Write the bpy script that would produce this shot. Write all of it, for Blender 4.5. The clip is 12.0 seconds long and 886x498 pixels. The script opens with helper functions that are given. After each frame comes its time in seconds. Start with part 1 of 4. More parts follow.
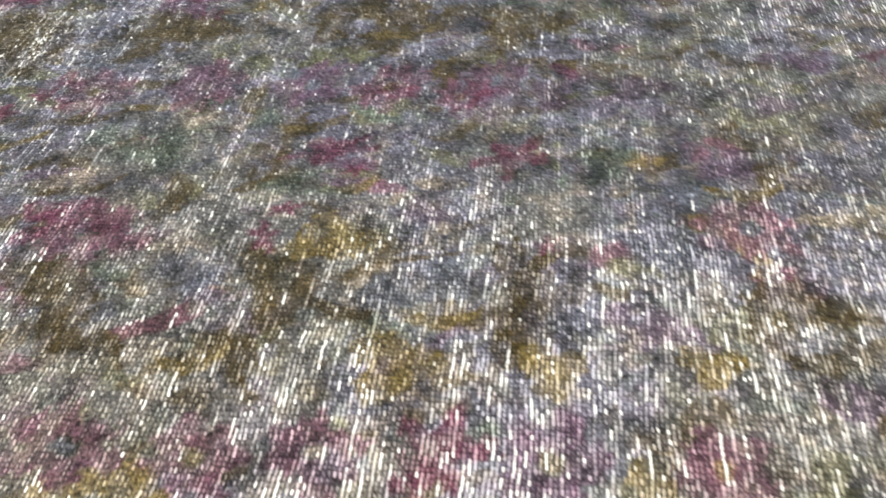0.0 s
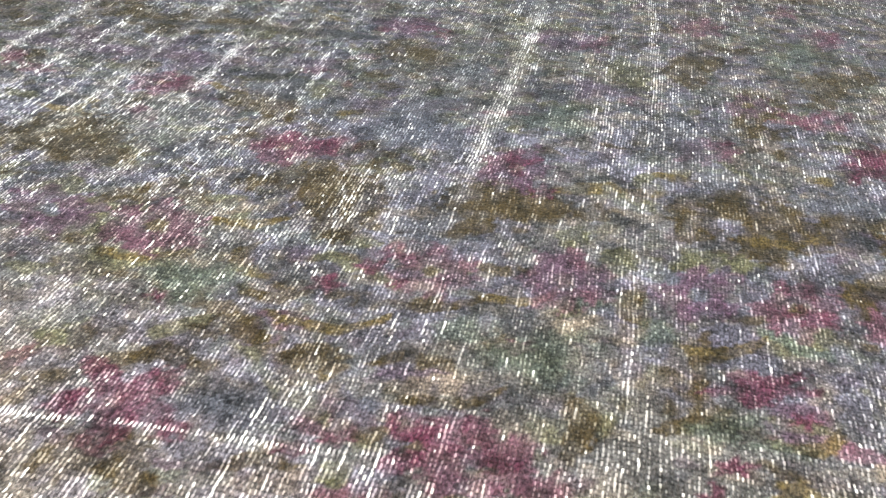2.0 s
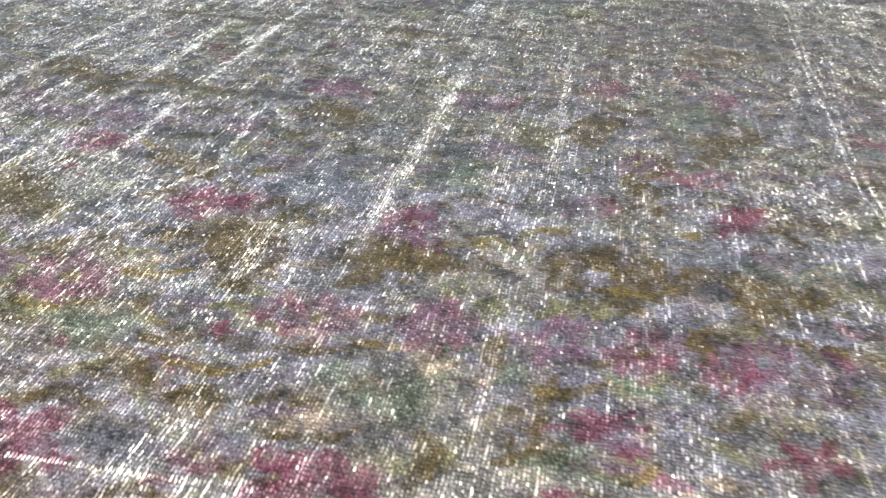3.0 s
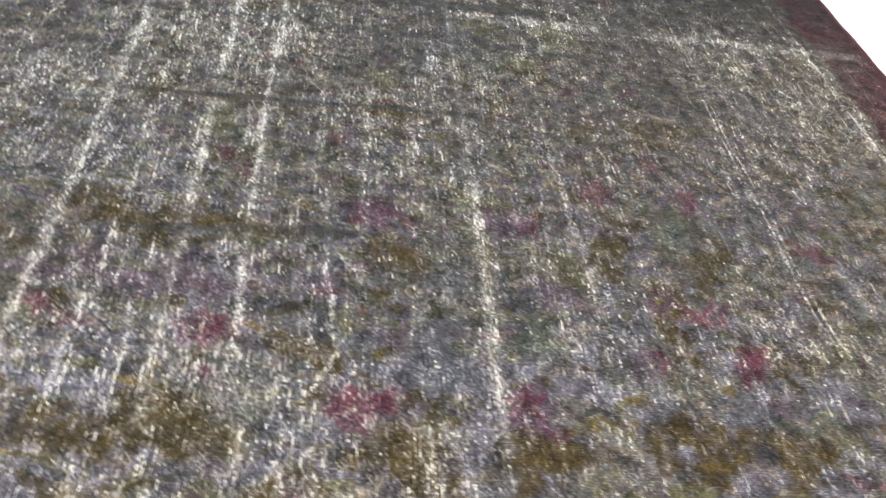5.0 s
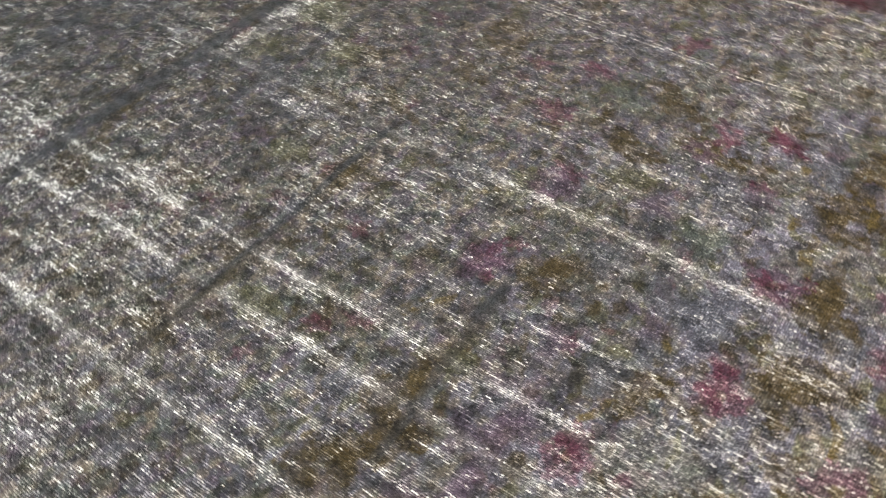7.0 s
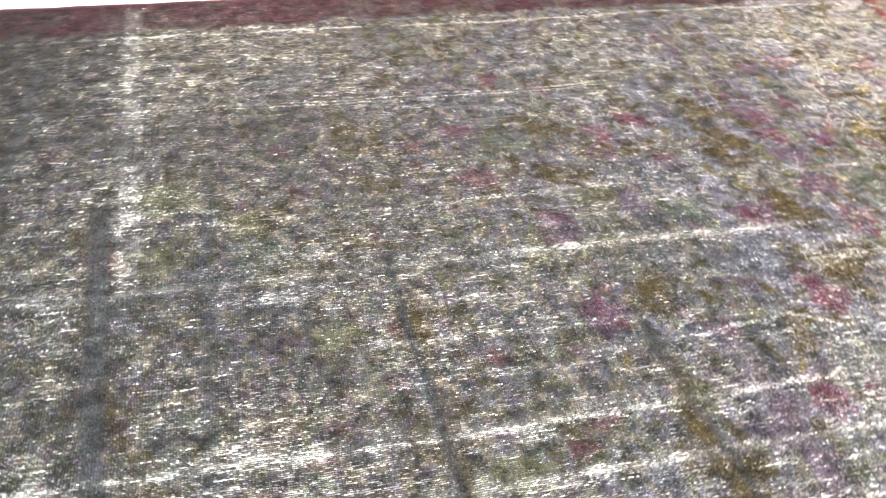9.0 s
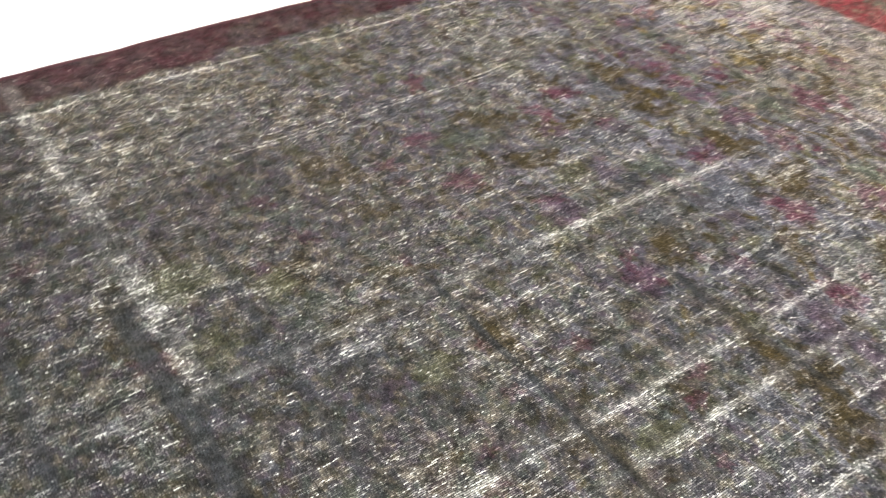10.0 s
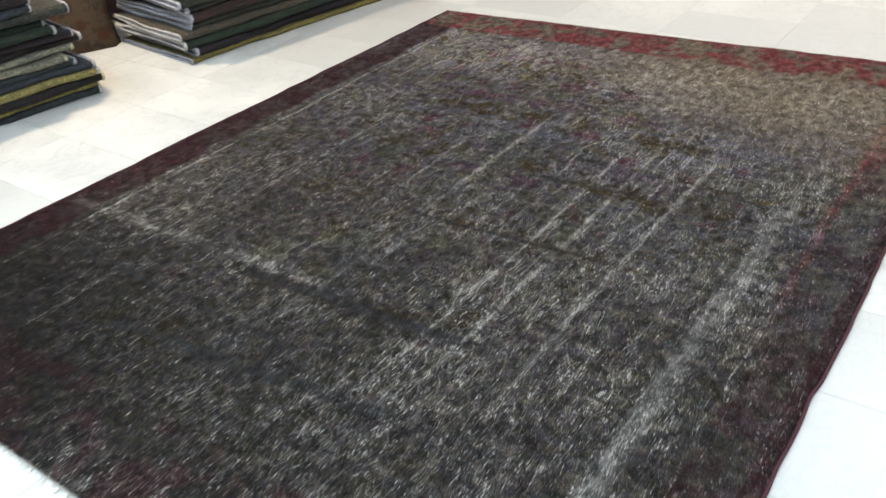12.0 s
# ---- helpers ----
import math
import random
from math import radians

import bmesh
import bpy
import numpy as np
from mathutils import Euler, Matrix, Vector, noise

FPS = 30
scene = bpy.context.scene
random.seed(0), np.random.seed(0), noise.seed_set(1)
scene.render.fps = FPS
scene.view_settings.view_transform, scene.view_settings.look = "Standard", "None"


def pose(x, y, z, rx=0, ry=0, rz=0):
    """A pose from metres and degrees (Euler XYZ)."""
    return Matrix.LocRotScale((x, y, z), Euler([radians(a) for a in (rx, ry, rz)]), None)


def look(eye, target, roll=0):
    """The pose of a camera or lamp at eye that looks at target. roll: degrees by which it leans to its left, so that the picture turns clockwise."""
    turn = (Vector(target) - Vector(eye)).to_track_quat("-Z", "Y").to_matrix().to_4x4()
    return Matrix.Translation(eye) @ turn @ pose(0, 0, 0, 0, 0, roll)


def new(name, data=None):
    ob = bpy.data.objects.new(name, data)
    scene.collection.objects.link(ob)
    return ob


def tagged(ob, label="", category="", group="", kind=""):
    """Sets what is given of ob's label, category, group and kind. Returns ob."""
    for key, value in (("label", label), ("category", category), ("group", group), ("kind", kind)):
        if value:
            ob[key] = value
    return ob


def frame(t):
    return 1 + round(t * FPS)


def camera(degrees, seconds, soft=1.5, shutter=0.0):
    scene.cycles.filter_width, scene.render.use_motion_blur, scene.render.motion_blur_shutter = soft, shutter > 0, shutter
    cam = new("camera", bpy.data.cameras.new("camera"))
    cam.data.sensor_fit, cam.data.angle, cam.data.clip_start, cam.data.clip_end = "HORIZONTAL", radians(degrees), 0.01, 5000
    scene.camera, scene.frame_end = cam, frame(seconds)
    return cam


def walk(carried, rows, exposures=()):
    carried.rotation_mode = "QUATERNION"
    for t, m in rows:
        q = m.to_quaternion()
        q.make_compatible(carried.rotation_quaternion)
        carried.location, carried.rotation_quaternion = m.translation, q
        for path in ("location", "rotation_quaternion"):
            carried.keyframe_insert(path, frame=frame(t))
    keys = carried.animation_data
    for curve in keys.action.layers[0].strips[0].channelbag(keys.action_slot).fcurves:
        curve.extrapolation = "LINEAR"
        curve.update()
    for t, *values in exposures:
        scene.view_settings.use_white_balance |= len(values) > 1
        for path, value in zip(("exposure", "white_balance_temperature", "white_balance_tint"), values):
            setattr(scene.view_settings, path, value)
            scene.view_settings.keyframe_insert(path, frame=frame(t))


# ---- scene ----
cam = camera(54.9, 12.0, shutter=0.3)
PATH = [
    (0, (0.808, -0.194, 0.551), (1.034, -1.621, -0.831), -3.7),
    (0.5, (0.925, -0.238, 0.496), (1.191, -1.799, -0.726), 0.7),
    (1, (1.04, -0.268, 0.494), (1.414, -1.871, -0.642), 0.6),
    (1.5, (1.138, -0.302, 0.496), (1.53, -1.92, -0.613), 1.2),
    (2, (1.184, -0.319, 0.491), (1.531, -1.953, -0.61), 1.6),
    (2.5, (1.152, -0.328, 0.514), (1.492, -1.984, -0.555), 1.2),
    (3, (1.063, -0.276, 0.548), (1.39, -1.968, -0.467), 2.3),
    (3.2, (1.038, -0.235, 0.581), (1.319, -1.922, -0.456), 3.2),
    (4.8, (1.578, -0.35, 1.038), (1.285, -1.86, -0.241), 14.5),
    (5, (1.668, -0.387, 1.061), (1.356, -1.88, -0.233), 12.7),
    (5.5, (1.962, -0.483, 1.106), (1.605, -1.967, -0.186), 8.3),
    (6, (2.235, -0.593, 1.132), (1.537, -1.98, -0.13), 8.0),
    (6.5, (2.411, -0.776, 1.165), (1.444, -1.919, -0.162), 4.0),
    (6.7, (2.45, -0.91, 1.145), (1.402, -1.928, -0.221), 2.3),
    (8.3, (2.682, -1.86, 1.148), (1.285, -2.003, -0.276), -0.4),
    (8.5, (2.679, -1.99, 1.168), (1.264, -2.064, -0.244), 0.1),
    (9, (2.648, -2.308, 1.177), (1.165, -1.932, -0.112), 3.3),
    (9.5, (2.539, -2.561, 1.207), (1.239, -1.884, -0.153), 1.8),
    (10, (2.405, -2.834, 1.274), (1.185, -1.972, -0.056), 2.4),
    (10.5, (2.479, -3.11, 1.339), (1.455, -1.798, 0.23), 5.4),
    (11, (2.68, -3.474, 1.438), (1.658, -2.145, 0.347), 3.0),
    (11.5, (2.929, -3.799, 1.508), (1.877, -2.46, 0.46), -2.8),
    (12, (3.071, -4.182, 1.56), (2.029, -2.849, 0.493), -4.6),
]
EXPOSURE = [
    (0.0, 1.38, 6000, 10), (0.5, 1.65, 5950, 11), (1.0, 1.95, 6050, 11), (1.5, 1.92, 6080, 11), (2.0, 1.64, 6130, 11), (2.5, 1.62, 6150, 11), (3.0, 1.88, 6180, 11), (4.8, 1.35, 6500, 13), (5.0, 1.35, 6500, 13),
    (5.5, 1.35, 6600, 14), (6.5, 1.1, 6600, 15), (8.3, 1.95, 6480, 13), (9.0, 2.0, 6480, 14), (9.5, 1.5, 6700, 15), (10.0, 1.35, 6600, 13), (10.5, 0.35, 6420, 11), (11.0, -0.25, 6400, 11), (11.5, 0.2, 6320, 11), (12.0, 0.22, 6250, 12),
]
walk(cam, [(t, look(eye, target, roll)) for t, eye, target, roll in PATH], EXPOSURE)

# ---- light: ceiling panels, unseen and added to light the showroom, a warm lamp over the far end of the rug ----
world = bpy.data.worlds.new("world")
world.use_nodes = True
world.node_tree.nodes["Background"].inputs[0].default_value = (0.75, 0.85, 1.0, 1)
world.node_tree.nodes["Background"].inputs[1].default_value = 0.1
scene.world = world


def ceiling_panel(x, y, sx, sy, watts, color):
    """An unseen flush ceiling light, added to light the room: the lamp, and the white frame that holds it."""
    lamp = bpy.data.lights.new("unseen_panel_lamp", "AREA")
    lamp.shape, lamp.size, lamp.size_y, lamp.energy, lamp.color = "RECTANGLE", sx, sy, watts, color
    ob = new("unseen_panel_lamp", lamp)
    ob.matrix_world = pose(x, y, 2.985)
    return ob


COOL, WARM = (0.80, 0.94, 1.0), (1.0, 0.88, 0.74)
for px, py in ((-1.7, -3.1), (1.4, -3.1), (4.0, -3.1), (1.4, -6.2), (4.0, -6.2), (-1.7, -6.2)):
    ceiling_panel(px, py, 1.2, 0.6, 56 if px > 0 else 44, COOL)
ceiling_panel(-1.38, -1.9, 0.14, 0.14, 92, (1.0, 0.77, 0.50))
ceiling_panel(3.0, 1.0, 0.7, 0.7, 66, WARM)
ceiling_panel(0.6, 1.7, 0.7, 0.7, 56, (1.0, 0.9, 0.78))


# ---- materials ----
class Nodes:
    """A small hand for node trees."""

    def __init__(self, name):
        self.mat = bpy.data.materials.new(name)
        self.mat.use_nodes = True
        self.tree = self.mat.node_tree
        self.bsdf = self.tree.nodes["Principled BSDF"]

    def node(self, kind, **values):
        n = self.tree.nodes.new(kind)
        for key, v in values.items():
            n.inputs[key.replace("_", " ")].default_value = v
        return n

    def link(self, a, b):
        self.tree.links.new(a, b)

    def put(self, socket, v):
        if isinstance(v, (int, float)):
            socket.default_value = v
        elif isinstance(v, tuple):
            socket.default_value = v if len(v) == 4 or len(socket.default_value) == 3 else (*v, 1)
        else:
            self.link(v, socket)

    def math(self, op, a, b=0.0, c=0.0, clamp=False):
        n = self.tree.nodes.new("ShaderNodeMath")
        n.operation, n.use_clamp = op, clamp
        for i, v in enumerate((a, b, c)):
            self.put(n.inputs[i], v)
        return n.outputs[0]

    def mix(self, f, a, b, blend="MIX"):
        n = self.tree.nodes.new("ShaderNodeMix")
        n.data_type, n.blend_type = "RGBA", blend
        for i, v in ((0, f), (6, a), (7, b)):
            self.put(n.inputs[i], v)
        return n.outputs[2]

    def ramp(self, v, lo, hi, out_lo=0.0, out_hi=1.0):
        n = self.tree.nodes.new("ShaderNodeMapRange")
        n.interpolation_type = "SMOOTHSTEP"
        for i, x in enumerate((v, lo, hi, out_lo, out_hi)):
            self.put(n.inputs[i], x)
        return n.outputs[0]

    def coords(self, scale, which="Object"):
        t, m = self.node("ShaderNodeTexCoord"), self.node("ShaderNodeMapping")
        m.inputs["Scale"].default_value = scale
        self.link(t.outputs[which], m.inputs[0])
        return m.outputs[0]

    def noise(self, scale, detail=2.0, rough=0.5, which="Object", size=1.0, distortion=0.0):
        n = self.node("ShaderNodeTexNoise", Scale=size, Detail=detail, Roughness=rough, Distortion=distortion)
        self.link(self.coords(scale, which), n.inputs["Vector"])
        return n.outputs["Fac"]

    def bump(self, height, strength, distance, before=None):
        n = self.node("ShaderNodeBump", Strength=strength, Distance=distance)
        self.link(height, n.inputs["Height"])
        if before is not None:
            self.link(before, n.inputs["Normal"])
        return n.outputs[0]

    def attribute(self, name):
        n = self.tree.nodes.new("ShaderNodeAttribute")
        n.attribute_name = name
        return n

    def done(self, color=None, rough=None, normal=None, **values):
        for key, v in (("Base Color", color), ("Roughness", rough), ("Normal", normal)):
            if v is not None:
                self.put(self.bsdf.inputs[key], v)
        for key, v in values.items():
            self.bsdf.inputs[key.replace("_", " ")].default_value = v
        return self.mat


def rug_material():
    """Worn hand-knotted pile: each knot has its own shade, pale cotton shows between and along rubbed warps."""
    m = Nodes("worn_knotted_wool")
    dye, wear = m.attribute("dye").outputs["Color"], m.attribute("wear").outputs["Fac"]

    def vector(op, v):
        n = m.tree.nodes.new("ShaderNodeVectorMath")
        n.operation = op
        m.link(v, n.inputs[0])
        return n.outputs[0]

    def axes(v):
        n = m.tree.nodes.new("ShaderNodeSeparateXYZ")
        m.link(v, n.inputs[0])
        return n.outputs

    def column_noise(column, y, apart, scale, detail):
        """Noise that runs along each warp column by itself."""
        c = m.tree.nodes.new("ShaderNodeCombineXYZ")
        m.link(m.math("MULTIPLY", column, apart), c.inputs[0])
        m.link(m.math("MULTIPLY", y, scale), c.inputs[1])
        n = m.node("ShaderNodeTexNoise", Scale=1.0, Detail=detail, Roughness=0.6)
        m.link(c.outputs[0], n.inputs["Vector"])
        return n.outputs["Fac"]

    # knots on a 4.0 x 4.9 mm grid that wavers a little; one warp loop shows in each
    grid = m.coords((250.0, 205.0, 0.0))
    stray = m.node("ShaderNodeTexNoise", Scale=1.0, Detail=2.0, Roughness=0.5)
    m.link(m.coords((9.0, 9.0, 0.0)), stray.inputs["Vector"])
    sway = m.tree.nodes.new("ShaderNodeVectorMath")
    sway.operation = "MULTIPLY_ADD"
    m.link(stray.outputs["Color"], sway.inputs[0])
    sway.inputs[1].default_value = (2.4, 3.0, 0.0)
    m.link(grid, sway.inputs[2])
    grid = sway.outputs[0]
    cell, inside = vector("FLOOR", grid), axes(vector("FRACTION", grid))
    each = m.tree.nodes.new("ShaderNodeTexWhiteNoise")
    each.noise_dimensions = "3D"
    m.link(cell, each.inputs["Vector"])
    knot, odd = each.outputs["Value"], axes(each.outputs["Color"])
    column, course = axes(cell)[0], axes(cell)[1]
    across = m.math("ABSOLUTE", m.math("ADD", m.math("SUBTRACT", inside[0], 0.5), m.math("MULTIPLY", m.math("SUBTRACT", odd[0], 0.5), 0.28)))
    along = m.math("ABSOLUTE", m.math("ADD", m.math("SUBTRACT", inside[1], 0.5), m.math("MULTIPLY", m.math("SUBTRACT", odd[1], 0.5), 0.28)))
    body = m.math("SUBTRACT", 1.0, m.math("ADD", m.math("POWER", m.math("MULTIPLY", across, 2.0), 3.0), m.math("POWER", m.math("MULTIPLY", along, 2.0), 3.0)), clamp=True)
    tick = column_noise(column, course, 7.31, 0.24, 1.0)
    long_ = column_noise(column, course, 3.77, 0.037, 2.0)
    patch = m.noise((26.0, 20.0, 1.0), 3.0, 0.65)
    speck = m.noise((420.0, 260.0, 1.0), 2.0, 0.6)
    fine = m.noise((900.0, 500.0, 1.0), 1.0, 0.5)
    score = m.math("ADD", m.math("MULTIPLY", tick, 0.46), m.math("MULTIPLY", long_, 0.44))
    score = m.math("ADD", score, m.math("MULTIPLY", patch, 0.38))
    score = m.math("ADD", score, m.math("MULTIPLY", knot, 0.20))
    total = m.math("ADD", score, m.math("MULTIPLY", wear, 0.46))
    worn = m.ramp(total, 0.77, 1.12)
    # the odd warp that is quite bare, its glint painted in as whiter cotton
    strand = column_noise(column, course, 5.17, 0.17, 0.0)
    glint = m.ramp(m.math("ADD", total, m.math("MULTIPLY", m.math("SUBTRACT", strand, 0.5), 0.55)), 1.05, 1.14)
    # the loop is a round bead, drawn out along the warp where the pile is gone
    far = m.math("SQRT", m.math("ADD", m.math("POWER", across, 2.0), m.math("POWER", m.math("MULTIPLY", along, m.math("SUBTRACT", 0.66, m.math("MULTIPLY", worn, 0.34))), 2.0)))
    reach = m.math("ADD", 0.13, m.math("MULTIPLY", worn, 0.15))
    bead = m.ramp(m.math("SUBTRACT", far, reach), -0.085, 0.085, 1.0, 0.0)
    bare = m.math("MULTIPLY", bead, m.math("MAXIMUM", glint, m.math("MULTIPLY", m.math("MULTIPLY", worn, 1.05), m.math("ADD", 0.5, m.math("MULTIPLY", odd[2], 0.5)))))
    shade = m.math("ADD", m.ramp(patch, 0.3, 0.7, 0.46, 1.28), m.math("MULTIPLY", m.math("SUBTRACT", odd[2], 0.5), 0.62))
    shade = m.math("MULTIPLY", shade, m.ramp(speck, 0.33, 0.67, 0.40, 1.50))
    # shade in the gaps between knots, painted into the pile colour
    shade = m.math("MULTIPLY", shade, m.math("ADD", 0.84, m.math("MULTIPLY", body, 0.22)))
    grey = m.node("ShaderNodeCombineColor")
    for i in range(3):
        m.link(shade, grey.inputs[i])
    pile = m.mix(1.0, dye, grey.outputs[0], "MULTIPLY")
    cotton = m.mix(m.ramp(fine, 0.3, 0.7), (0.24, 0.225, 0.20), (0.46, 0.44, 0.40))
    cotton = m.mix(0.55, cotton, m.mix(1.0, dye, (6.0, 6.0, 6.0), "MULTIPLY"))
    cotton = m.mix(m.math("MULTIPLY", glint, 0.8), cotton, (0.56, 0.54, 0.50))
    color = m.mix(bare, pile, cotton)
    h = m.math("ADD", m.math("MULTIPLY", body, 0.35), m.math("ADD", m.math("MULTIPLY", bead, 0.7), m.math("MULTIPLY", speck, 0.8)))
    normal = m.bump(h, 0.8, 0.002)
    rough = m.math("SUBTRACT", 0.85, m.math("MULTIPLY", bare, 0.3))
    return m.done(color, rough, normal, Specular_IOR_Level=0.08)


def marble_material():
    """Honed off-white stone tile with faint grey clouds and veins; tiles differ slightly."""
    m = Nodes("honed_white_stone")
    info = m.tree.nodes.new("ShaderNodeObjectInfo")
    shift = m.tree.nodes.new("ShaderNodeVectorMath")
    shift.operation = "ADD"
    m.link(m.coords((1.0, 1.0, 1.0)), shift.inputs[0])
    m.link(m.math("MULTIPLY", info.outputs["Random"], 40.0), shift.inputs[1])

    def veined(size, detail, distortion=0.0):
        n = m.node("ShaderNodeTexNoise", Scale=size, Detail=detail, Roughness=0.62, Distortion=distortion)
        m.link(shift.outputs[0], n.inputs["Vector"])
        return n.outputs["Fac"]

    cloud, vein, speck = veined(2.4, 5.0), veined(5.0, 6.0, 1.2), veined(160.0, 2.0)
    c = m.mix(m.ramp(cloud, 0.3, 0.7), (0.455, 0.468, 0.465), (0.545, 0.552, 0.543))
    c = m.mix(m.ramp(m.math("ABSOLUTE", m.math("SUBTRACT", vein, 0.5)), 0.0, 0.03, 0.30, 0.0), c, (0.32, 0.33, 0.33))
    c = m.mix(m.math("MULTIPLY", m.math("GREATER_THAN", info.outputs["Random"], 0.70), 0.5), c, (0.42, 0.43, 0.43))
    c = m.mix(m.ramp(speck, 0.62, 0.75, 0.0, 0.15), c, (0.5, 0.48, 0.44))
    return m.done(c, m.ramp(cloud, 0.3, 0.7, 0.28, 0.42), m.bump(vein, 0.08, 0.002), Specular_IOR_Level=0.4)


def plain_material(name, a, b, scale=30.0, rough=0.8, bump=0.2, distance=0.002):
    m = Nodes(name)
    n = m.noise((1.0, 1.0, 1.0), 4.0, 0.6, size=scale)
    big = m.noise((1.0, 1.0, 1.0), 2.0, 0.5, size=scale * 0.08)
    c = m.mix(n, a, b)
    c = m.mix(m.ramp(big, 0.35, 0.7, 0.0, 0.25), c, tuple(0.7 * v for v in a))
    return m.done(c, rough, m.bump(n, bump, distance), Specular_IOR_Level=0.3)


def folded_material(name, ground, motif_color, amount=0.75, pale=0.1):
    """Wool pile of a stacked rug: ribbed along the fold, with faded dyed patches."""
    m = Nodes(name)
    rib = m.noise((60.0, 22.0, 170.0), 3.0, 0.65)
    patch = m.noise((14.0, 11.0, 30.0), 4.0, 0.65)
    tuft = m.noise((1.0, 1.0, 1.0), 3.0, 0.7, size=150.0)
    c = m.mix(m.ramp(patch, 0.5, 0.62, 0.0, amount), ground, motif_color)
    c = m.mix(m.ramp(rib, 0.35, 0.65, 0.0, 0.8), c, tuple(min(1.0, 0.3 * v + 0.002) for v in ground))
    c = m.mix(m.ramp(tuft, 0.52, 0.64, 0.0, 0.60 + pale), c, tuple(min(1.0, 2.8 * v + 0.022) for v in ground))
    return m.done(c, 0.9, m.bump(m.math("ADD", tuft, rib), 0.9, 0.006), Specular_IOR_Level=0.2, Sheen_Weight=0.04)


def figured_material():
    """Tan rug face with rust and dark figures."""
    m = Nodes("figured_tan_wool")
    v = m.node("ShaderNodeTexVoronoi", Scale=11.0)
    m.link(m.coords((1.0, 1.0, 1.0)), v.inputs["Vector"])
    w = m.noise((1.0, 1.0, 1.0), 4.0, 0.7, size=22.0)
    t = m.noise((1.0, 1.0, 1.0), 2.0, 0.7, size=260.0)
    c = m.mix(m.ramp(v.outputs["Distance"], 0.25, 0.45), (0.062, 0.022, 0.012), (0.068, 0.045, 0.027))
    c = m.mix(m.ramp(w, 0.52, 0.6), c, (0.035, 0.026, 0.02))
    c = m.mix(m.ramp(t, 0.5, 0.7, 0.0, 0.4), c, (0.11, 0.088, 0.06))
    return m.done(c, 0.9, m.bump(t, 0.5, 0.003), Specular_IOR_Level=0.2)


RUG = rug_material()
MARBLE = marble_material()
GROUT = plain_material("pale_grout", (0.36, 0.36, 0.35), (0.44, 0.44, 0.43), 120.0, 0.9)
PLASTER = plain_material("off_white_plaster", (0.62, 0.62, 0.60), (0.72, 0.71, 0.69), 14.0, 0.85)
CEILING = plain_material("white_ceiling_paint", (0.74, 0.74, 0.73), (0.80, 0.80, 0.79), 12.0, 0.9)
FRINGE = plain_material("cotton_fringe", (0.30, 0.28, 0.24), (0.46, 0.44, 0.39), 300.0, 0.95)
SELVEDGE = plain_material("dark_wine_selvedge", (0.035, 0.012, 0.016), (0.07, 0.025, 0.03), 260.0, 0.95)
BINDING_CREAM = plain_material("cream_cotton_binding", (0.20, 0.19, 0.12), (0.62, 0.58, 0.40), 70.0, 0.95, 0.5)
BINDING_LILAC = plain_material("lilac_grey_binding", (0.12, 0.12, 0.14), (0.50, 0.50, 0.55), 70.0, 0.95, 0.5)
BINDING = plain_material("pale_cotton_binding", (0.15, 0.145, 0.14), (0.58, 0.56, 0.55), 70.0, 0.95, 0.5)
TRIM = plain_material("white_lamp_frame", (0.7, 0.7, 0.7), (0.78, 0.78, 0.78), 20.0, 0.5)
BLACK = plain_material("black_enamel", (0.012, 0.012, 0.012), (0.03, 0.03, 0.03), 60.0, 0.4)
GREY_SHEET = plain_material("plain_grey_sheet", (0.30, 0.295, 0.28), (0.40, 0.39, 0.37), 90.0, 0.95, 0.4)
FIGURED = figured_material()


# ---- mesh helpers ----
def mesh_of(name, bm):
    me = bpy.data.meshes.new(name)
    bm.to_mesh(me)
    bm.free()
    return me


def part(name, bm, material, parent=None, label=""):
    me = mesh_of(name, bm)
    me.materials.append(material)
    ob = new(name, me)
    ob.parent = parent
    return tagged(ob, label=label)


def box(bm, x0, x1, y0, y1, z0, z1, bevel=0.0):
    r = bmesh.ops.create_cube(bm, size=1.0)
    bmesh.ops.scale(bm, vec=(x1 - x0, y1 - y0, z1 - z0), verts=r["verts"])
    bmesh.ops.translate(bm, vec=((x0 + x1) / 2, (y0 + y1) / 2, (z0 + z1) / 2), verts=r["verts"])
    if bevel:
        edges = list({e for v in r["verts"] for e in v.link_edges})
        bmesh.ops.bevel(bm, geom=edges, offset=bevel, segments=1, affect="EDGES")
    return bm


def structure(name, bm, material, label, category):
    return tagged(part(name, bm, material), label, category, kind="structure")


# ---- the room: bed of the floor, walls, ceiling ----
X0, X1, Y0, Y1, H = -3.2, 5.2, -7.6, 3.4, 3.0
floor = structure("floor", box(bmesh.new(), X0 - 0.2, X1 + 0.2, Y0 - 0.2, Y1 + 0.2, -0.15, -0.002), GROUT, "floor of large honed off-white stone tiles with pale joints", "floor")
structure("wall_north", box(bmesh.new(), X0 - 0.2, X1 + 0.2, Y1, Y1 + 0.2, -0.002, H), PLASTER, "plain off-white plastered showroom wall", "wall")
structure("wall_south", box(bmesh.new(), X0 - 0.2, X1 + 0.2, Y0 - 0.2, Y0, -0.002, H), PLASTER, "plain off-white plastered showroom wall", "wall")
structure("wall_west", box(bmesh.new(), X0 - 0.2, X0, Y0, Y1, -0.002, H), PLASTER, "plain off-white plastered showroom wall", "wall")
structure("wall_east", box(bmesh.new(), X1, X1 + 0.2, Y0, Y1, -0.002, H), PLASTER, "plain off-white plastered showroom wall", "wall")
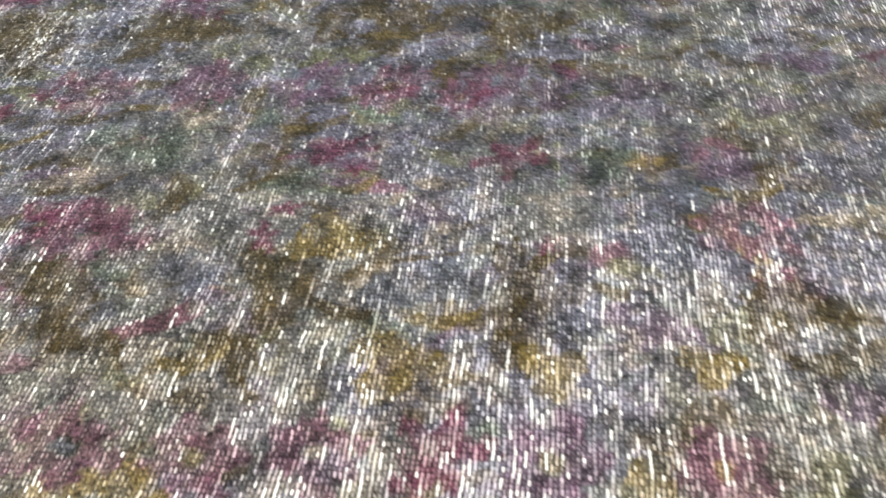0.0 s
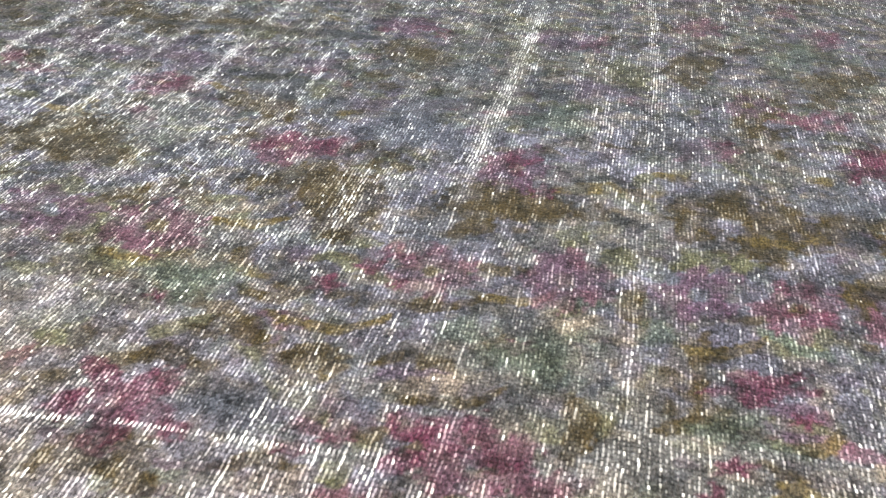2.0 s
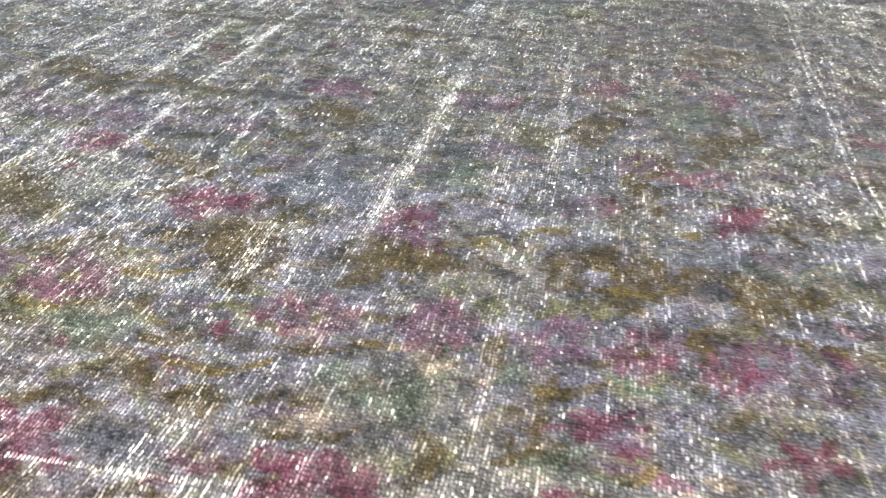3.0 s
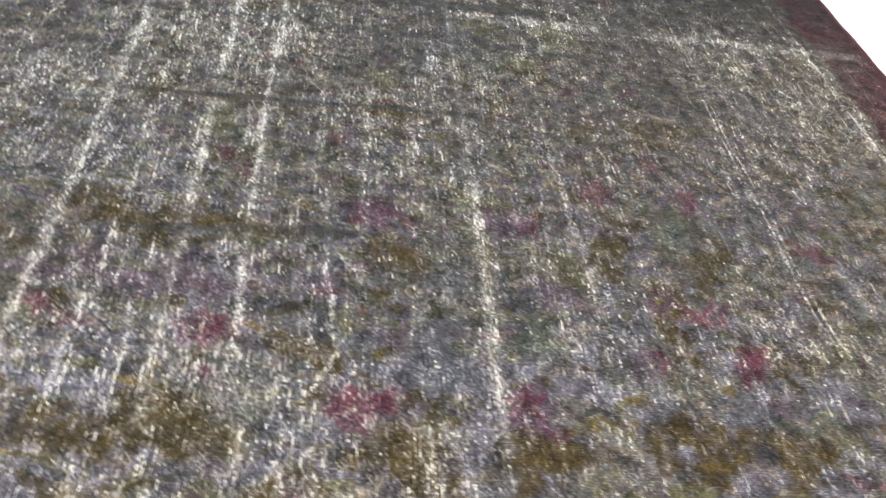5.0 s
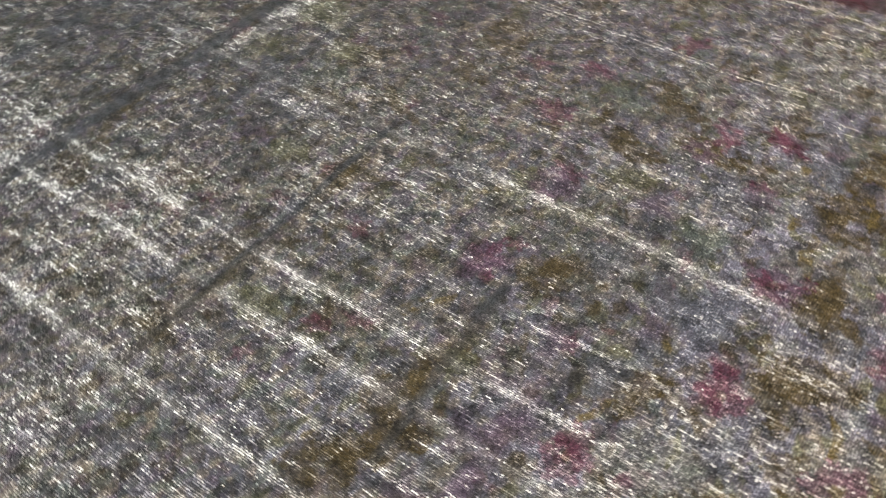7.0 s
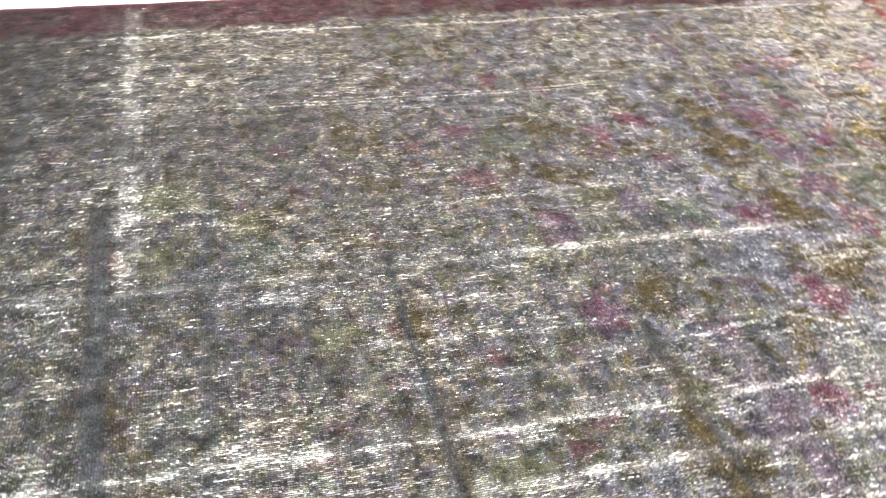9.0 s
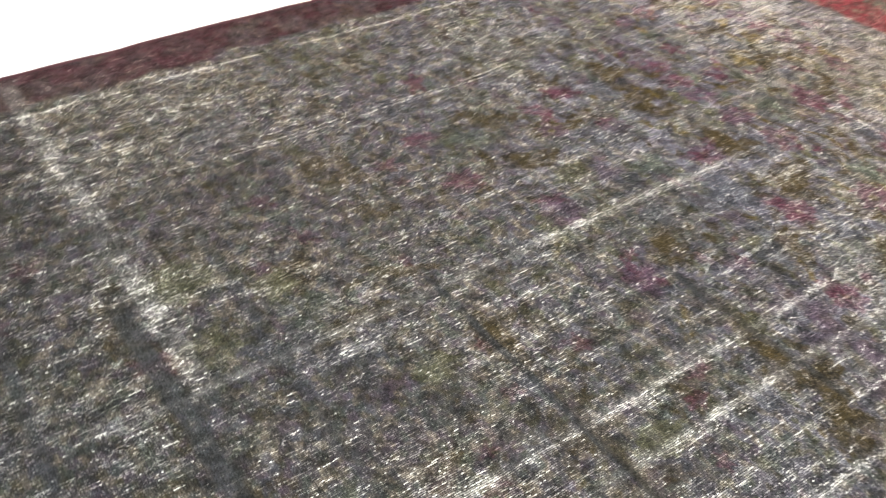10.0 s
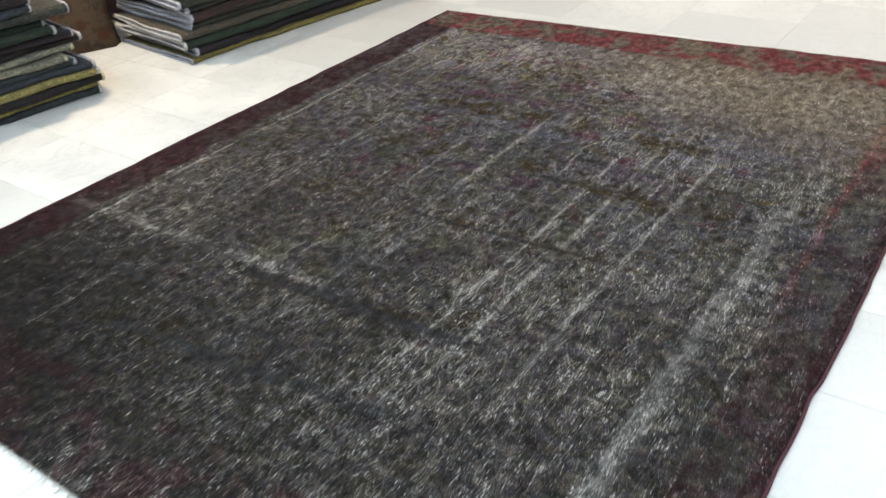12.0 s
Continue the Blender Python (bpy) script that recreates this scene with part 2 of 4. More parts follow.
structure("ceiling", box(bmesh.new(), X0 - 0.2, X1 + 0.2, Y0 - 0.2, Y1 + 0.2, H, H + 0.2), CEILING, "plain white painted ceiling", "ceiling")


# ---- the rug on the floor ----
W, L = 2.8, 3.6
NX, NY = 900, 1140
THICK = 0.008


def smooth(a, b, v):
    t = np.clip((v - a) / (b - a), 0, 1)
    return t * t * (3 - 2 * t)


def soft_noise(shape, cells_x, cells_y, seed, octaves=3):
    """Smooth value noise over the rug, 0 to 1, made from random grids."""
    rng = np.random.default_rng(seed)
    out, amp, total = np.zeros(shape), 1.0, 0.0
    for o in range(octaves):
        cx, cy = int(cells_x * 2**o), int(cells_y * 2**o)
        g = rng.random((cy + 2, cx + 2))
        v, u = np.linspace(0, cy, shape[0]), np.linspace(0, cx, shape[1])
        j, i = np.minimum(v.astype(int), cy - 1), np.minimum(u.astype(int), cx - 1)
        fv, fu = (v - j)[:, None], (u - i)[None, :]
        fv, fu = fv * fv * (3 - 2 * fv), fu * fu * (3 - 2 * fu)
        a, b, c, d = g[j][:, i], g[j][:, i + 1], g[j + 1][:, i], g[j + 1][:, i + 1]
        out += amp * ((a * (1 - fu) + b * fu) * (1 - fv) + (c * (1 - fu) + d * fu) * fv)
        total, amp = total + amp, amp * 0.55
    return out / total


SHAPE = (NY, NX)
GX, GY = np.meshgrid(np.linspace(0, W, NX), np.linspace(-L, 0, NY))
warp_x = (soft_noise(SHAPE, 40, 50, 11) - 0.5) * 0.05
warp_y = (soft_noise(SHAPE, 40, 50, 12) - 0.5) * 0.05
crumb = soft_noise(SHAPE, 130, 150, 13, 3)
rubbed_out = smooth(0.36, 0.60, soft_noise(SHAPE, 190, 150, 14, 2))
DYES = {
    "brown": (0.036, 0.0255, 0.0105), "gold": (0.082, 0.059, 0.017), "pink": (0.074, 0.034, 0.048), "red": (0.058, 0.016, 0.029),
    "purple": (0.050, 0.033, 0.050), "green": (0.046, 0.058, 0.044), "blue": (0.050, 0.053, 0.067), "slate": (0.020, 0.021, 0.023),
    "wine": (0.024, 0.008, 0.011), "rose": (0.115, 0.020, 0.026), "beige": (0.115, 0.093, 0.069), "olive": (0.058, 0.056, 0.030),
    "mauve": (0.060, 0.032, 0.052), "ochre": (0.068, 0.049, 0.016), "pale": (0.100, 0.096, 0.092), "drab": (0.082, 0.074, 0.060), "faded": (0.046, 0.034, 0.038),
}
big = soft_noise(SHAPE, 5, 6, 21)[..., None]
mid = soft_noise(SHAPE, 22, 28, 22)[..., None]
dye = (np.array((0.0450, 0.0385, 0.0410)) + np.array((0.012, 0.016, 0.030)) * smooth(-2.3, -1.3, GY)[..., None]) * (0.75 + 0.5 * big) * (0.7 + 0.6 * mid)
olive_wash = smooth(0.5, 0.62, soft_noise(SHAPE, 14, 18, 23))[..., None]
olive_wash = 0.40 * olive_wash * (0.5 + 0.5 * smooth(-2.4, -1.3, GY)[..., None])
dye = dye * (1 - olive_wash) + np.array(DYES["olive"]) * olive_wash
wear = 0.31 + 0.34 * (soft_noise(SHAPE, 11, 14, 24) - 0.5) + 0.26 * (soft_noise(SHAPE, 90, 26, 25, 2) - 0.5)


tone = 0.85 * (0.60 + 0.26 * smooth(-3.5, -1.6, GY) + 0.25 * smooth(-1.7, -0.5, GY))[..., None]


def lay(name, mask, strength=1.0):
    global dye
    m = np.clip(mask * strength, 0, 1)[..., None]
    dye = dye * (1 - m) + np.array(DYES[name]) * m


def motif(name, rows, strength=0.95):
    """Ragged dyed figures: centre, half length, half breadth and turn of each."""
    global wear
    for x, y, a, b, turn in rows:
        r = 1.7 * max(a, b) + 0.05
        i0, i1 = int(max(0, (x - r) / W * (NX - 1))), int(min(NX, (x + r) / W * (NX - 1) + 1))
        j0, j1 = int(max(0, (y + L - r) / L * (NY - 1))), int(min(NY, (y + L + r) / L * (NY - 1) + 1))
        if i1 <= i0 or j1 <= j0:
            continue
        s = np.s_[j0:j1, i0:i1]
        dx, dy = GX[s] + warp_x[s] - x, GY[s] + warp_y[s] - y
        u, v = dx * math.cos(turn) + dy * math.sin(turn), -dx * math.sin(turn) + dy * math.cos(turn)
        d = np.sqrt((u / a) ** 2 + (v / b) ** 2) + 1.5 * (crumb[s] - 0.5)
        fade = 0.5 + 0.5 * smooth(-2.5, -1.3, np.float64(y)) if name in ("brown", "olive", "gold", "slate") else 0.25 + 0.75 * smooth(-2.0, -1.0, np.float64(y))
        m = fade * (smooth(1.08, 0.86, d) * (0.30 + 0.70 * rubbed_out[s]))[..., None] * strength
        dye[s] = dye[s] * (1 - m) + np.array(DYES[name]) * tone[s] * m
        wear[s] -= 0.07 * m[..., 0]


# knots of mixed wools, a mosaic one or two centimetres across
for n, name in enumerate(("olive", "brown", "purple", "blue", "green", "beige", "slate")):
    lay(name, smooth(0.60, 0.72, soft_noise(SHAPE, 120, 190, 80 + n, 2)) * ((0.8 + 0.2 * smooth(-2.2, -1.3, GY)) if name in ("olive", "green", "blue") else 1.0) * (1 - 0.4 * smooth(-1.8, -1.3, GY)), 0.55)

# small all-over figures of the field: buds, leaves and stems
rng = random.Random(5)
for name, count in (("brown", 620), ("olive", 560), ("pink", 150), ("purple", 260), ("green", 200), ("blue", 300), ("beige", 260), ("slate", 300), ("red", 60)):
    motif(name, [(rng.uniform(0.1, W - 0.1), rng.uniform(-L + 0.1, -0.1), rng.uniform(0.014, 0.05), rng.uniform(0.008, 0.02), rng.uniform(-0.6, 0.6)) for _ in range(count)], 0.75)

# thin stems and leaf tips, mostly across the warp
for name, count in (("brown", 420), ("olive", 260), ("gold", 60)):
    motif(name, [(rng.uniform(0.15, W - 0.15), rng.uniform(-L + 0.15, -0.3), rng.uniform(0.02, 0.065), rng.uniform(0.005, 0.011), rng.gauss(0, 0.35)) for _ in range(count)], 0.8)

# the paler, sandier end
end = smooth(-1.05, -0.25, GY + 0.24 * (GX - 1.3) + 0.3 * (soft_noise(SHAPE, 8, 10, 31) - 0.5))
lay("beige", end * (0.20 + 0.80 * smooth(0.9, 1.7, GX)) * (0.40 + 0.6 * soft_noise(SHAPE, 30, 40, 32)), 1.0)
wear += 0.09 * smooth(-0.92, -0.64, GY) * smooth(-0.26, -0.36, GY) * (0.6 + 0.8 * soft_noise(SHAPE, 18, 14, 33, 2))

wear += 0.045 * smooth(-1.9, -1.4, GY)
wear += 0.12 * np.exp(-(((GX - 1.95) / 0.40) ** 2) - ((GY + 2.05) / 0.42) ** 2)
wear -= 0.08 * smooth(1.35, 0.85, GX) * smooth(-2.3, -1.8, GY) * smooth(-0.7, -0.95, GY)

wear -= 0.13 * end * smooth(0.9, 1.6, GX)

# darker towards the other end
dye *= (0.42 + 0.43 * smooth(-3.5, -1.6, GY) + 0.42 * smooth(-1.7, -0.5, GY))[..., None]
wear += 0.20 * (soft_noise(SHAPE, 20, 15, 34, 3) - 0.5) * smooth(-1.1, -1.7, GY)
wear -= 0.04 * smooth(-1.4, -2.0, GY) - 0.02 * smooth(-2.6, -3.4, GY)

# the figures that can be told apart: palmettes, flower heads, buds, vines and washes of colour
knot_noise = np.random.default_rng(61).random((540, 470))[(np.clip((GY + L) / 0.0067, 0, 539)).astype(int), (np.clip(GX / 0.0060, 0, 469)).astype(int)]

knot_mix = np.random.default_rng(62).random((270, 235))[(np.clip((GY + L) / 0.0134, 0, 269)).astype(int), (np.clip(GX / 0.0120, 0, 234)).astype(int)]


def shape_of(kind, p, q, th, g):
    """How far inside a figure each place lies: above 0 inside, in the figure's own units."""
    rho = np.sqrt(p * p + q * q)
    if kind == "flower":
        ring = 1.0 - rho + 0.16 * np.cos(g.choice((5, 6, 7)) * th + g.uniform(0, 6))
        return np.minimum(ring, np.maximum(3.0 * (rho - 0.26), -2.0))
    if kind == "brown":
        lobe = np.maximum(1.0 - np.sqrt((p / 0.72) ** 2 + ((q + 0.1) / 0.85) ** 2), 0.8 - np.sqrt(((np.abs(p) - 0.62) / 0.55) ** 2 + ((q - 0.25) / 0.5) ** 2))
        return np.minimum(lobe, 1.6 * (np.sqrt((p / 0.26) ** 2 + ((q - 0.85) / 0.5) ** 2) - 1.0))
    if kind == "vine":
        stem = 0.46 * (1.1 - 0.5 * np.abs(p)) - np.abs(q + 0.2 - 0.9 * (1 - p * p) + 0.5)
        leaf = 0.5 - np.sqrt(((p - 0.7) / 0.42) ** 2 + ((q + 0.1) / 0.7) ** 2)
        return np.minimum(np.maximum(2.0 * stem, leaf), 3.0 * (1.05 - np.abs(p)))
    if kind == "red":
        return np.minimum(0.9 - rho + 0.32 * np.cos(5 * th + g.uniform(0, 6)), 0.35 + 1.2 * np.abs(rho - 0.45))
    if kind == "olive":
        return 1.0 - np.abs(p) ** 1.5 - np.abs(q)
    return 1.0 - rho + 0.22 * np.cos(3 * th + g.uniform(0, 6))


def figures(kind, rows):
    """Figures of one kind: centre, half length, half breadth and turn of each; edges step from knot to knot."""
    global wear
    g = random.Random(len(rows) + int(1000 * rows[0][0]))
    wash = kind in ("green", "blue", "lavender", "purple")
    for x, y, a, b, turn in rows:
        a, b = (a, b) if wash else (1.5 * a, 1.5 * b) if kind == "brown" else (1.3 * a, max(1.5 * b, 0.017)) if kind == "vine" else (1.2 * a, 1.25 * b)
        r = 1.5 * max(a, b) + 0.04
        i0, i1 = int(max(0, (x - r) / W * (NX - 1))), int(min(NX, (x + r) / W * (NX - 1) + 1))
        j0, j1 = int(max(0, (y + L - r) / L * (NY - 1))), int(min(NY, (y + L + r) / L * (NY - 1) + 1))
        s = np.s_[j0:j1, i0:i1]
        dx, dy = GX[s] + 0.35 * warp_x[s] - x, GY[s] + 0.35 * warp_y[s] - y
        u, v = dx * math.cos(turn) + dy * math.sin(turn), -dx * math.sin(turn) + dy * math.cos(turn)
        p, q = u / a, v / b
        th = np.arctan2(q, p)
        inside = shape_of(kind, p, q, th, g) + 0.36 * (knot_noise[s] - 0.5) + 0.4 * (crumb[s] - 0.5)
        rich = (0.75 if kind in ("brown", "olive", "vine") else 0.42) + (0.25 if kind in ("brown", "olive", "vine") else 0.50) * smooth(-2.3, -1.2, np.float64(y))
        if wash:
            cover = 0.75 * rich * smooth(-0.2, 0.5, inside)
        else:
            cover = rich * smooth(-0.06, 0.10, inside) * (0.40 + 0.35 * rubbed_out[s] + 0.32 * knot_mix[s])
        name = {"flower": g.choice(("pink", "pink", "mauve")), "vine": g.choice(("brown", "ochre")), "lavender": "blue"}.get(kind, kind)
        m = cover[..., None]
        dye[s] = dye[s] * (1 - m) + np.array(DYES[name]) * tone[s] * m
        if kind == "flower":
            heart = (0.8 * rich * smooth(0.30, 0.16, np.sqrt(p * p + q * q) + 0.1 * (knot_noise[s] - 0.5)))[..., None]
            dye[s] = dye[s] * (1 - heart) + np.array(DYES[g.choice(("ochre", "beige", "blue"))]) * tone[s] * heart
        if not wash:
            wear[s] -= 0.05 * cover


figures("brown", [
    (1.85, -1.16, 0.075, 0.052, -0.1), (1.53, -1.12, 0.043, 0.039, -0.2), (1.48, -1.06, 0.029, 0.012, -1.2), (1.30, -1.13, 0.055, 0.048, 0.6),
    (1.07, -1.18, 0.042, 0.030, 1.0), (1.07, -1.62, 0.051, 0.033, 1.3), (0.87, -1.62, 0.057, 0.037, 0.9), (1.65, -1.08, 0.030, 0.024, -0.2),
    (1.70, -1.05, 0.022, 0.015, 0.1), (1.49, -0.86, 0.025, 0.018, 0.1), (1.41, -0.85, 0.022, 0.009, 0.2), (1.53, -0.81, 0.020, 0.013, 0.1),
    (1.33, -0.86, 0.024, 0.008, 0.3), (1.14, -0.99, 0.027, 0.013, 1.6), (1.08, -0.91, 0.038, 0.008, 1.5), (1.18, -0.81, 0.025, 0.013, -1.5),
    (1.08, -0.84, 0.027, 0.008, 0.3), (1.41, -0.72, 0.023, 0.008, 0.2), (1.52, -0.69, 0.037, 0.023, -0.0),
])
figures("brown", [
    (0.92, -1.06, 0.027, 0.016, 1.1), (0.99, -1.53, 0.031, 0.020, 0.6), (2.06, -1.40, 0.027, 0.018, -0.6), (2.02, -1.62, 0.040, 0.029, -0.0),
    (1.90, -1.64, 0.048, 0.036, 0.1), (0.86, -2.11, 0.058, 0.033, 0.5), (0.84, -1.16, 0.049, 0.034, 0.8), (2.06, -1.66, 0.043, 0.031, -0.0),
    (1.04, -0.70, 0.040, 0.029, -1.1), (0.82, -0.70, 0.047, 0.027, -1.5), (0.59, -0.70, 0.036, 0.027, 0.4), (1.24, -0.67, 0.045, 0.030, -0.7),
    (1.17, -0.62, 0.020, 0.014, -0.4), (1.06, -0.62, 0.023, 0.018, -0.9), (0.58, -0.89, 0.018, 0.014, 0.8), (0.79, -0.76, 0.016, 0.014, 0.4),
    (2.01, -1.15, 0.050, 0.037, -0.2), (2.02, -2.07, 0.043, 0.030, -1.4), (1.82, -1.63, 0.040, 0.018, 0.2),
])
figures("brown", [
    (1.12, -1.37, 0.029, 0.021, 0.6), (0.79, -1.36, 0.048, 0.023, 0.2), (1.16, -2.68, 0.092, 0.031, 0.3), (1.05, -2.07, 0.041, 0.026, 1.1),
    (1.64, -1.23, 0.017, 0.016, 0.4), (0.92, -1.19, 0.036, 0.023, 0.6), (1.52, -1.59, 0.040, 0.035, -0.1), (1.51, -2.04, 0.038, 0.028, -0.5),
    (1.14, -2.33, 0.045, 0.035, -0.5), (1.73, -2.33, 0.039, 0.027, -0.7), (1.65, -1.32, 0.044, 0.035, -0.3), (0.85, -2.04, 0.064, 0.018, 0.0),
    (1.49, -1.55, 0.043, 0.035, -0.7), (1.96, -1.58, 0.042, 0.029, -0.4), (0.85, -3.08, 0.048, 0.035, 1.0), (1.06, -3.06, 0.063, 0.045, 0.9),
    (1.65, -2.62, 0.045, 0.025, 0.4), (1.81, -2.54, 0.057, 0.037, 0.5), (1.34, -2.28, 0.076, 0.024, -1.5),
])
figures("brown", [
    (1.01, -1.17, 0.054, 0.042, -1.3), (1.47, -1.11, 0.062, 0.038, -1.1), (1.25, -2.13, 0.060, 0.019, 1.1), (1.77, -1.59, 0.032, 0.024, -1.4),
    (0.99, -1.46, 0.045, 0.021, 1.1), (1.78, -2.10, 0.045, 0.025, 0.1), (1.52, -2.07, 0.061, 0.027, 0.1), (2.26, -1.58, 0.052, 0.034, -0.2),
    (2.20, -1.42, 0.040, 0.018, -0.1),
])
figures("olive", [
    (1.16, -1.06, 0.027, 0.017, 1.5), (1.21, -1.09, 0.023, 0.017, 1.4), (1.08, -1.08, 0.031, 0.022, 0.6), (1.35, -0.72, 0.013, 0.012, -0.9),
    (1.78, -1.05, 0.029, 0.019, 0.0), (1.42, -1.03, 0.018, 0.010, 0.2), (1.64, -0.81, 0.020, 0.013, -0.3), (1.04, -1.08, 0.022, 0.011, 1.4),
    (1.77, -1.59, 0.029, 0.026, -0.4), (0.98, -0.98, 0.021, 0.014, 0.8), (1.03, -2.56, 0.075, 0.056, 1.4), (1.25, -2.56, 0.058, 0.047, 1.2),
    (1.15, -2.38, 0.046, 0.040, 1.1), (1.31, -1.75, 0.055, 0.029, -0.1), (1.88, -1.96, 0.055, 0.033, -1.5), (1.52, -2.21, 0.049, 0.038, 1.5),
    (1.17, -1.58, 0.056, 0.030, -1.4),
])
figures("vine", [
    (1.71, -0.96, 0.049, 0.013, 0.2), (1.41, -0.89, 0.043, 0.012, 0.2), (1.28, -0.82, 0.037, 0.012, 0.3), (1.55, -1.03, 0.033, 0.011, 0.2),
    (1.25, -0.97, 0.033, 0.011, 0.3), (1.02, -1.19, 0.055, 0.014, 0.3), (0.99, -1.14, 0.034, 0.013, 0.3), (1.06, -0.94, 0.031, 0.008, 0.3),
    (1.00, -0.84, 0.027, 0.008, 0.3), (1.52, -0.96, 0.026, 0.019, -0.9), (1.63, -0.95, 0.034, 0.012, 0.2), (1.32, -0.94, 0.037, 0.011, 0.3),
    (1.47, -0.92, 0.030, 0.009, 0.2), (1.90, -1.17, 0.039, 0.015, 0.2), (0.97, -0.67, 0.030, 0.012, 0.0), (0.89, -0.67, 0.031, 0.012, 0.1),
    (0.61, -0.85, 0.029, 0.012, 0.1), (0.58, -0.65, 0.027, 0.017, 0.3), (1.09, -0.61, 0.021, 0.010, -0.0),
])
figures("flower", [
    (1.77, -1.00, 0.048, 0.032, -0.6), (1.64, -1.00, 0.047, 0.037, -0.3), (1.21, -1.01, 0.044, 0.035, 1.4), (1.08, -1.02, 0.043, 0.030, 1.2),
    (0.99, -1.02, 0.042, 0.027, 1.2), (1.34, -0.99, 0.037, 0.031, 0.4), (1.58, -1.21, 0.040, 0.031, -1.0), (1.29, -1.23, 0.041, 0.034, 1.5),
    (1.06, -1.34, 0.037, 0.027, 0.9), (1.07, -1.83, 0.045, 0.028, 1.3), (0.86, -1.83, 0.042, 0.025, 1.1), (0.90, -1.48, 0.038, 0.025, 0.9),
    (1.55, -1.70, 0.043, 0.032, 0.3), (1.82, -1.36, 0.041, 0.029, 0.1), (1.00, -1.50, 0.034, 0.024, 1.0), (0.87, -1.35, 0.034, 0.023, 1.0),
    (1.29, -1.70, 0.047, 0.036, 0.5), (0.87, -1.04, 0.038, 0.024, 1.2), (1.25, -0.76, 0.048, 0.032, -0.4),
])
figures("flower", [
    (0.91, -1.01, 0.024, 0.023, -0.8), (0.62, -0.80, 0.042, 0.030, 0.3), (0.97, -0.54, 0.031, 0.024, -0.1), (1.16, -0.53, 0.040, 0.026, -0.2),
    (1.06, -0.53, 0.031, 0.025, -0.5), (0.79, -0.55, 0.031, 0.029, 0.4), (0.67, -0.55, 0.031, 0.025, 0.5),
])
figures("red", [
    (1.03, -0.90, 0.039, 0.014, 0.3), (1.27, -0.76, 0.039, 0.031, 0.3), (1.54, -0.75, 0.047, 0.035, -0.3), (1.58, -0.89, 0.013, 0.009, -0.0),
    (0.87, -1.35, 0.034, 0.019, 1.2), (2.09, -1.39, 0.036, 0.019, -0.8), (1.25, -1.18, 0.016, 0.013, 1.5), (1.43, -0.95, 0.012, 0.011, -1.0),
    (1.40, -0.99, 0.014, 0.012, 0.1), (1.39, -0.74, 0.013, 0.008, 0.2), (1.36, -0.76, 0.012, 0.008, 0.2), (1.37, -0.97, 0.012, 0.008, -1.2),
    (1.00, -0.87, 0.014, 0.008, 0.3), (1.24, -0.90, 0.012, 0.008, 0.4), (1.04, -0.84, 0.012, 0.008, 0.4), (1.06, -0.80, 0.013, 0.008, 0.4),
    (0.86, -1.83, 0.039, 0.024, 1.3), (1.05, -1.82, 0.038, 0.025, 1.4), (0.91, -1.96, 0.031, 0.020, 1.2),
])
figures("red", [
    (1.55, -1.69, 0.041, 0.030, 0.3), (0.84, -0.90, 0.032, 0.021, 0.7), (0.89, -1.02, 0.022, 0.015, 1.0), (1.85, -1.84, 0.022, 0.017, -1.0),
    (0.87, -0.55, 0.030, 0.027, 0.0), (1.07, -0.76, 0.016, 0.010, -1.1), (0.89, -0.53, 0.019, 0.012, -1.3), (0.98, -1.01, 0.020, 0.015, -0.2),
    (0.80, -0.77, 0.012, 0.008, 1.4), (1.63, -1.46, 0.024, 0.014, 0.2), (1.30, -1.24, 0.030, 0.025, 0.6), (1.07, -1.36, 0.028, 0.016, 0.3),
    (2.02, -1.36, 0.025, 0.017, -0.0), (1.80, -1.36, 0.036, 0.023, 0.1), (1.80, -2.27, 0.025, 0.016, 1.5), (1.80, -1.79, 0.028, 0.015, -1.5),
    (1.04, -2.26, 0.034, 0.018, 0.4), (1.56, -1.22, 0.040, 0.025, 0.1), (1.62, -1.94, 0.025, 0.017, 0.4),
])
figures("red", [
    (0.88, -2.29, 0.030, 0.023, 0.5), (2.27, -1.67, 0.027, 0.020, -1.0), (0.61, -1.69, 0.046, 0.025, -0.4), (1.79, -2.70, 0.023, 0.020, -1.5),
    (0.84, -2.81, 0.031, 0.023, 0.6), (1.86, -2.36, 0.019, 0.016, 1.1), (1.97, -1.90, 0.020, 0.013, -0.0), (1.23, -2.10, 0.022, 0.013, 0.1),
    (1.65, -2.13, 0.021, 0.014, -1.5), (0.98, -2.90, 0.027, 0.019, 0.7), (0.99, -1.96, 0.020, 0.015, 1.1), (1.09, -2.38, 0.019, 0.017, 0.3),
    (0.85, -1.39, 0.024, 0.020, 1.4), (1.48, -1.67, 0.019, 0.015, 1.5), (1.52, -2.10, 0.017, 0.013, 1.2), (1.73, -2.24, 0.019, 0.015, 1.1),
    (1.23, -1.69, 0.033, 0.021, 1.1), (1.24, -2.66, 0.044, 0.024, 1.2), (2.24, -1.24, 0.022, 0.017, -0.7),
])
figures("red", [
    (0.93, -1.47, 0.037, 0.018, 0.1),
])
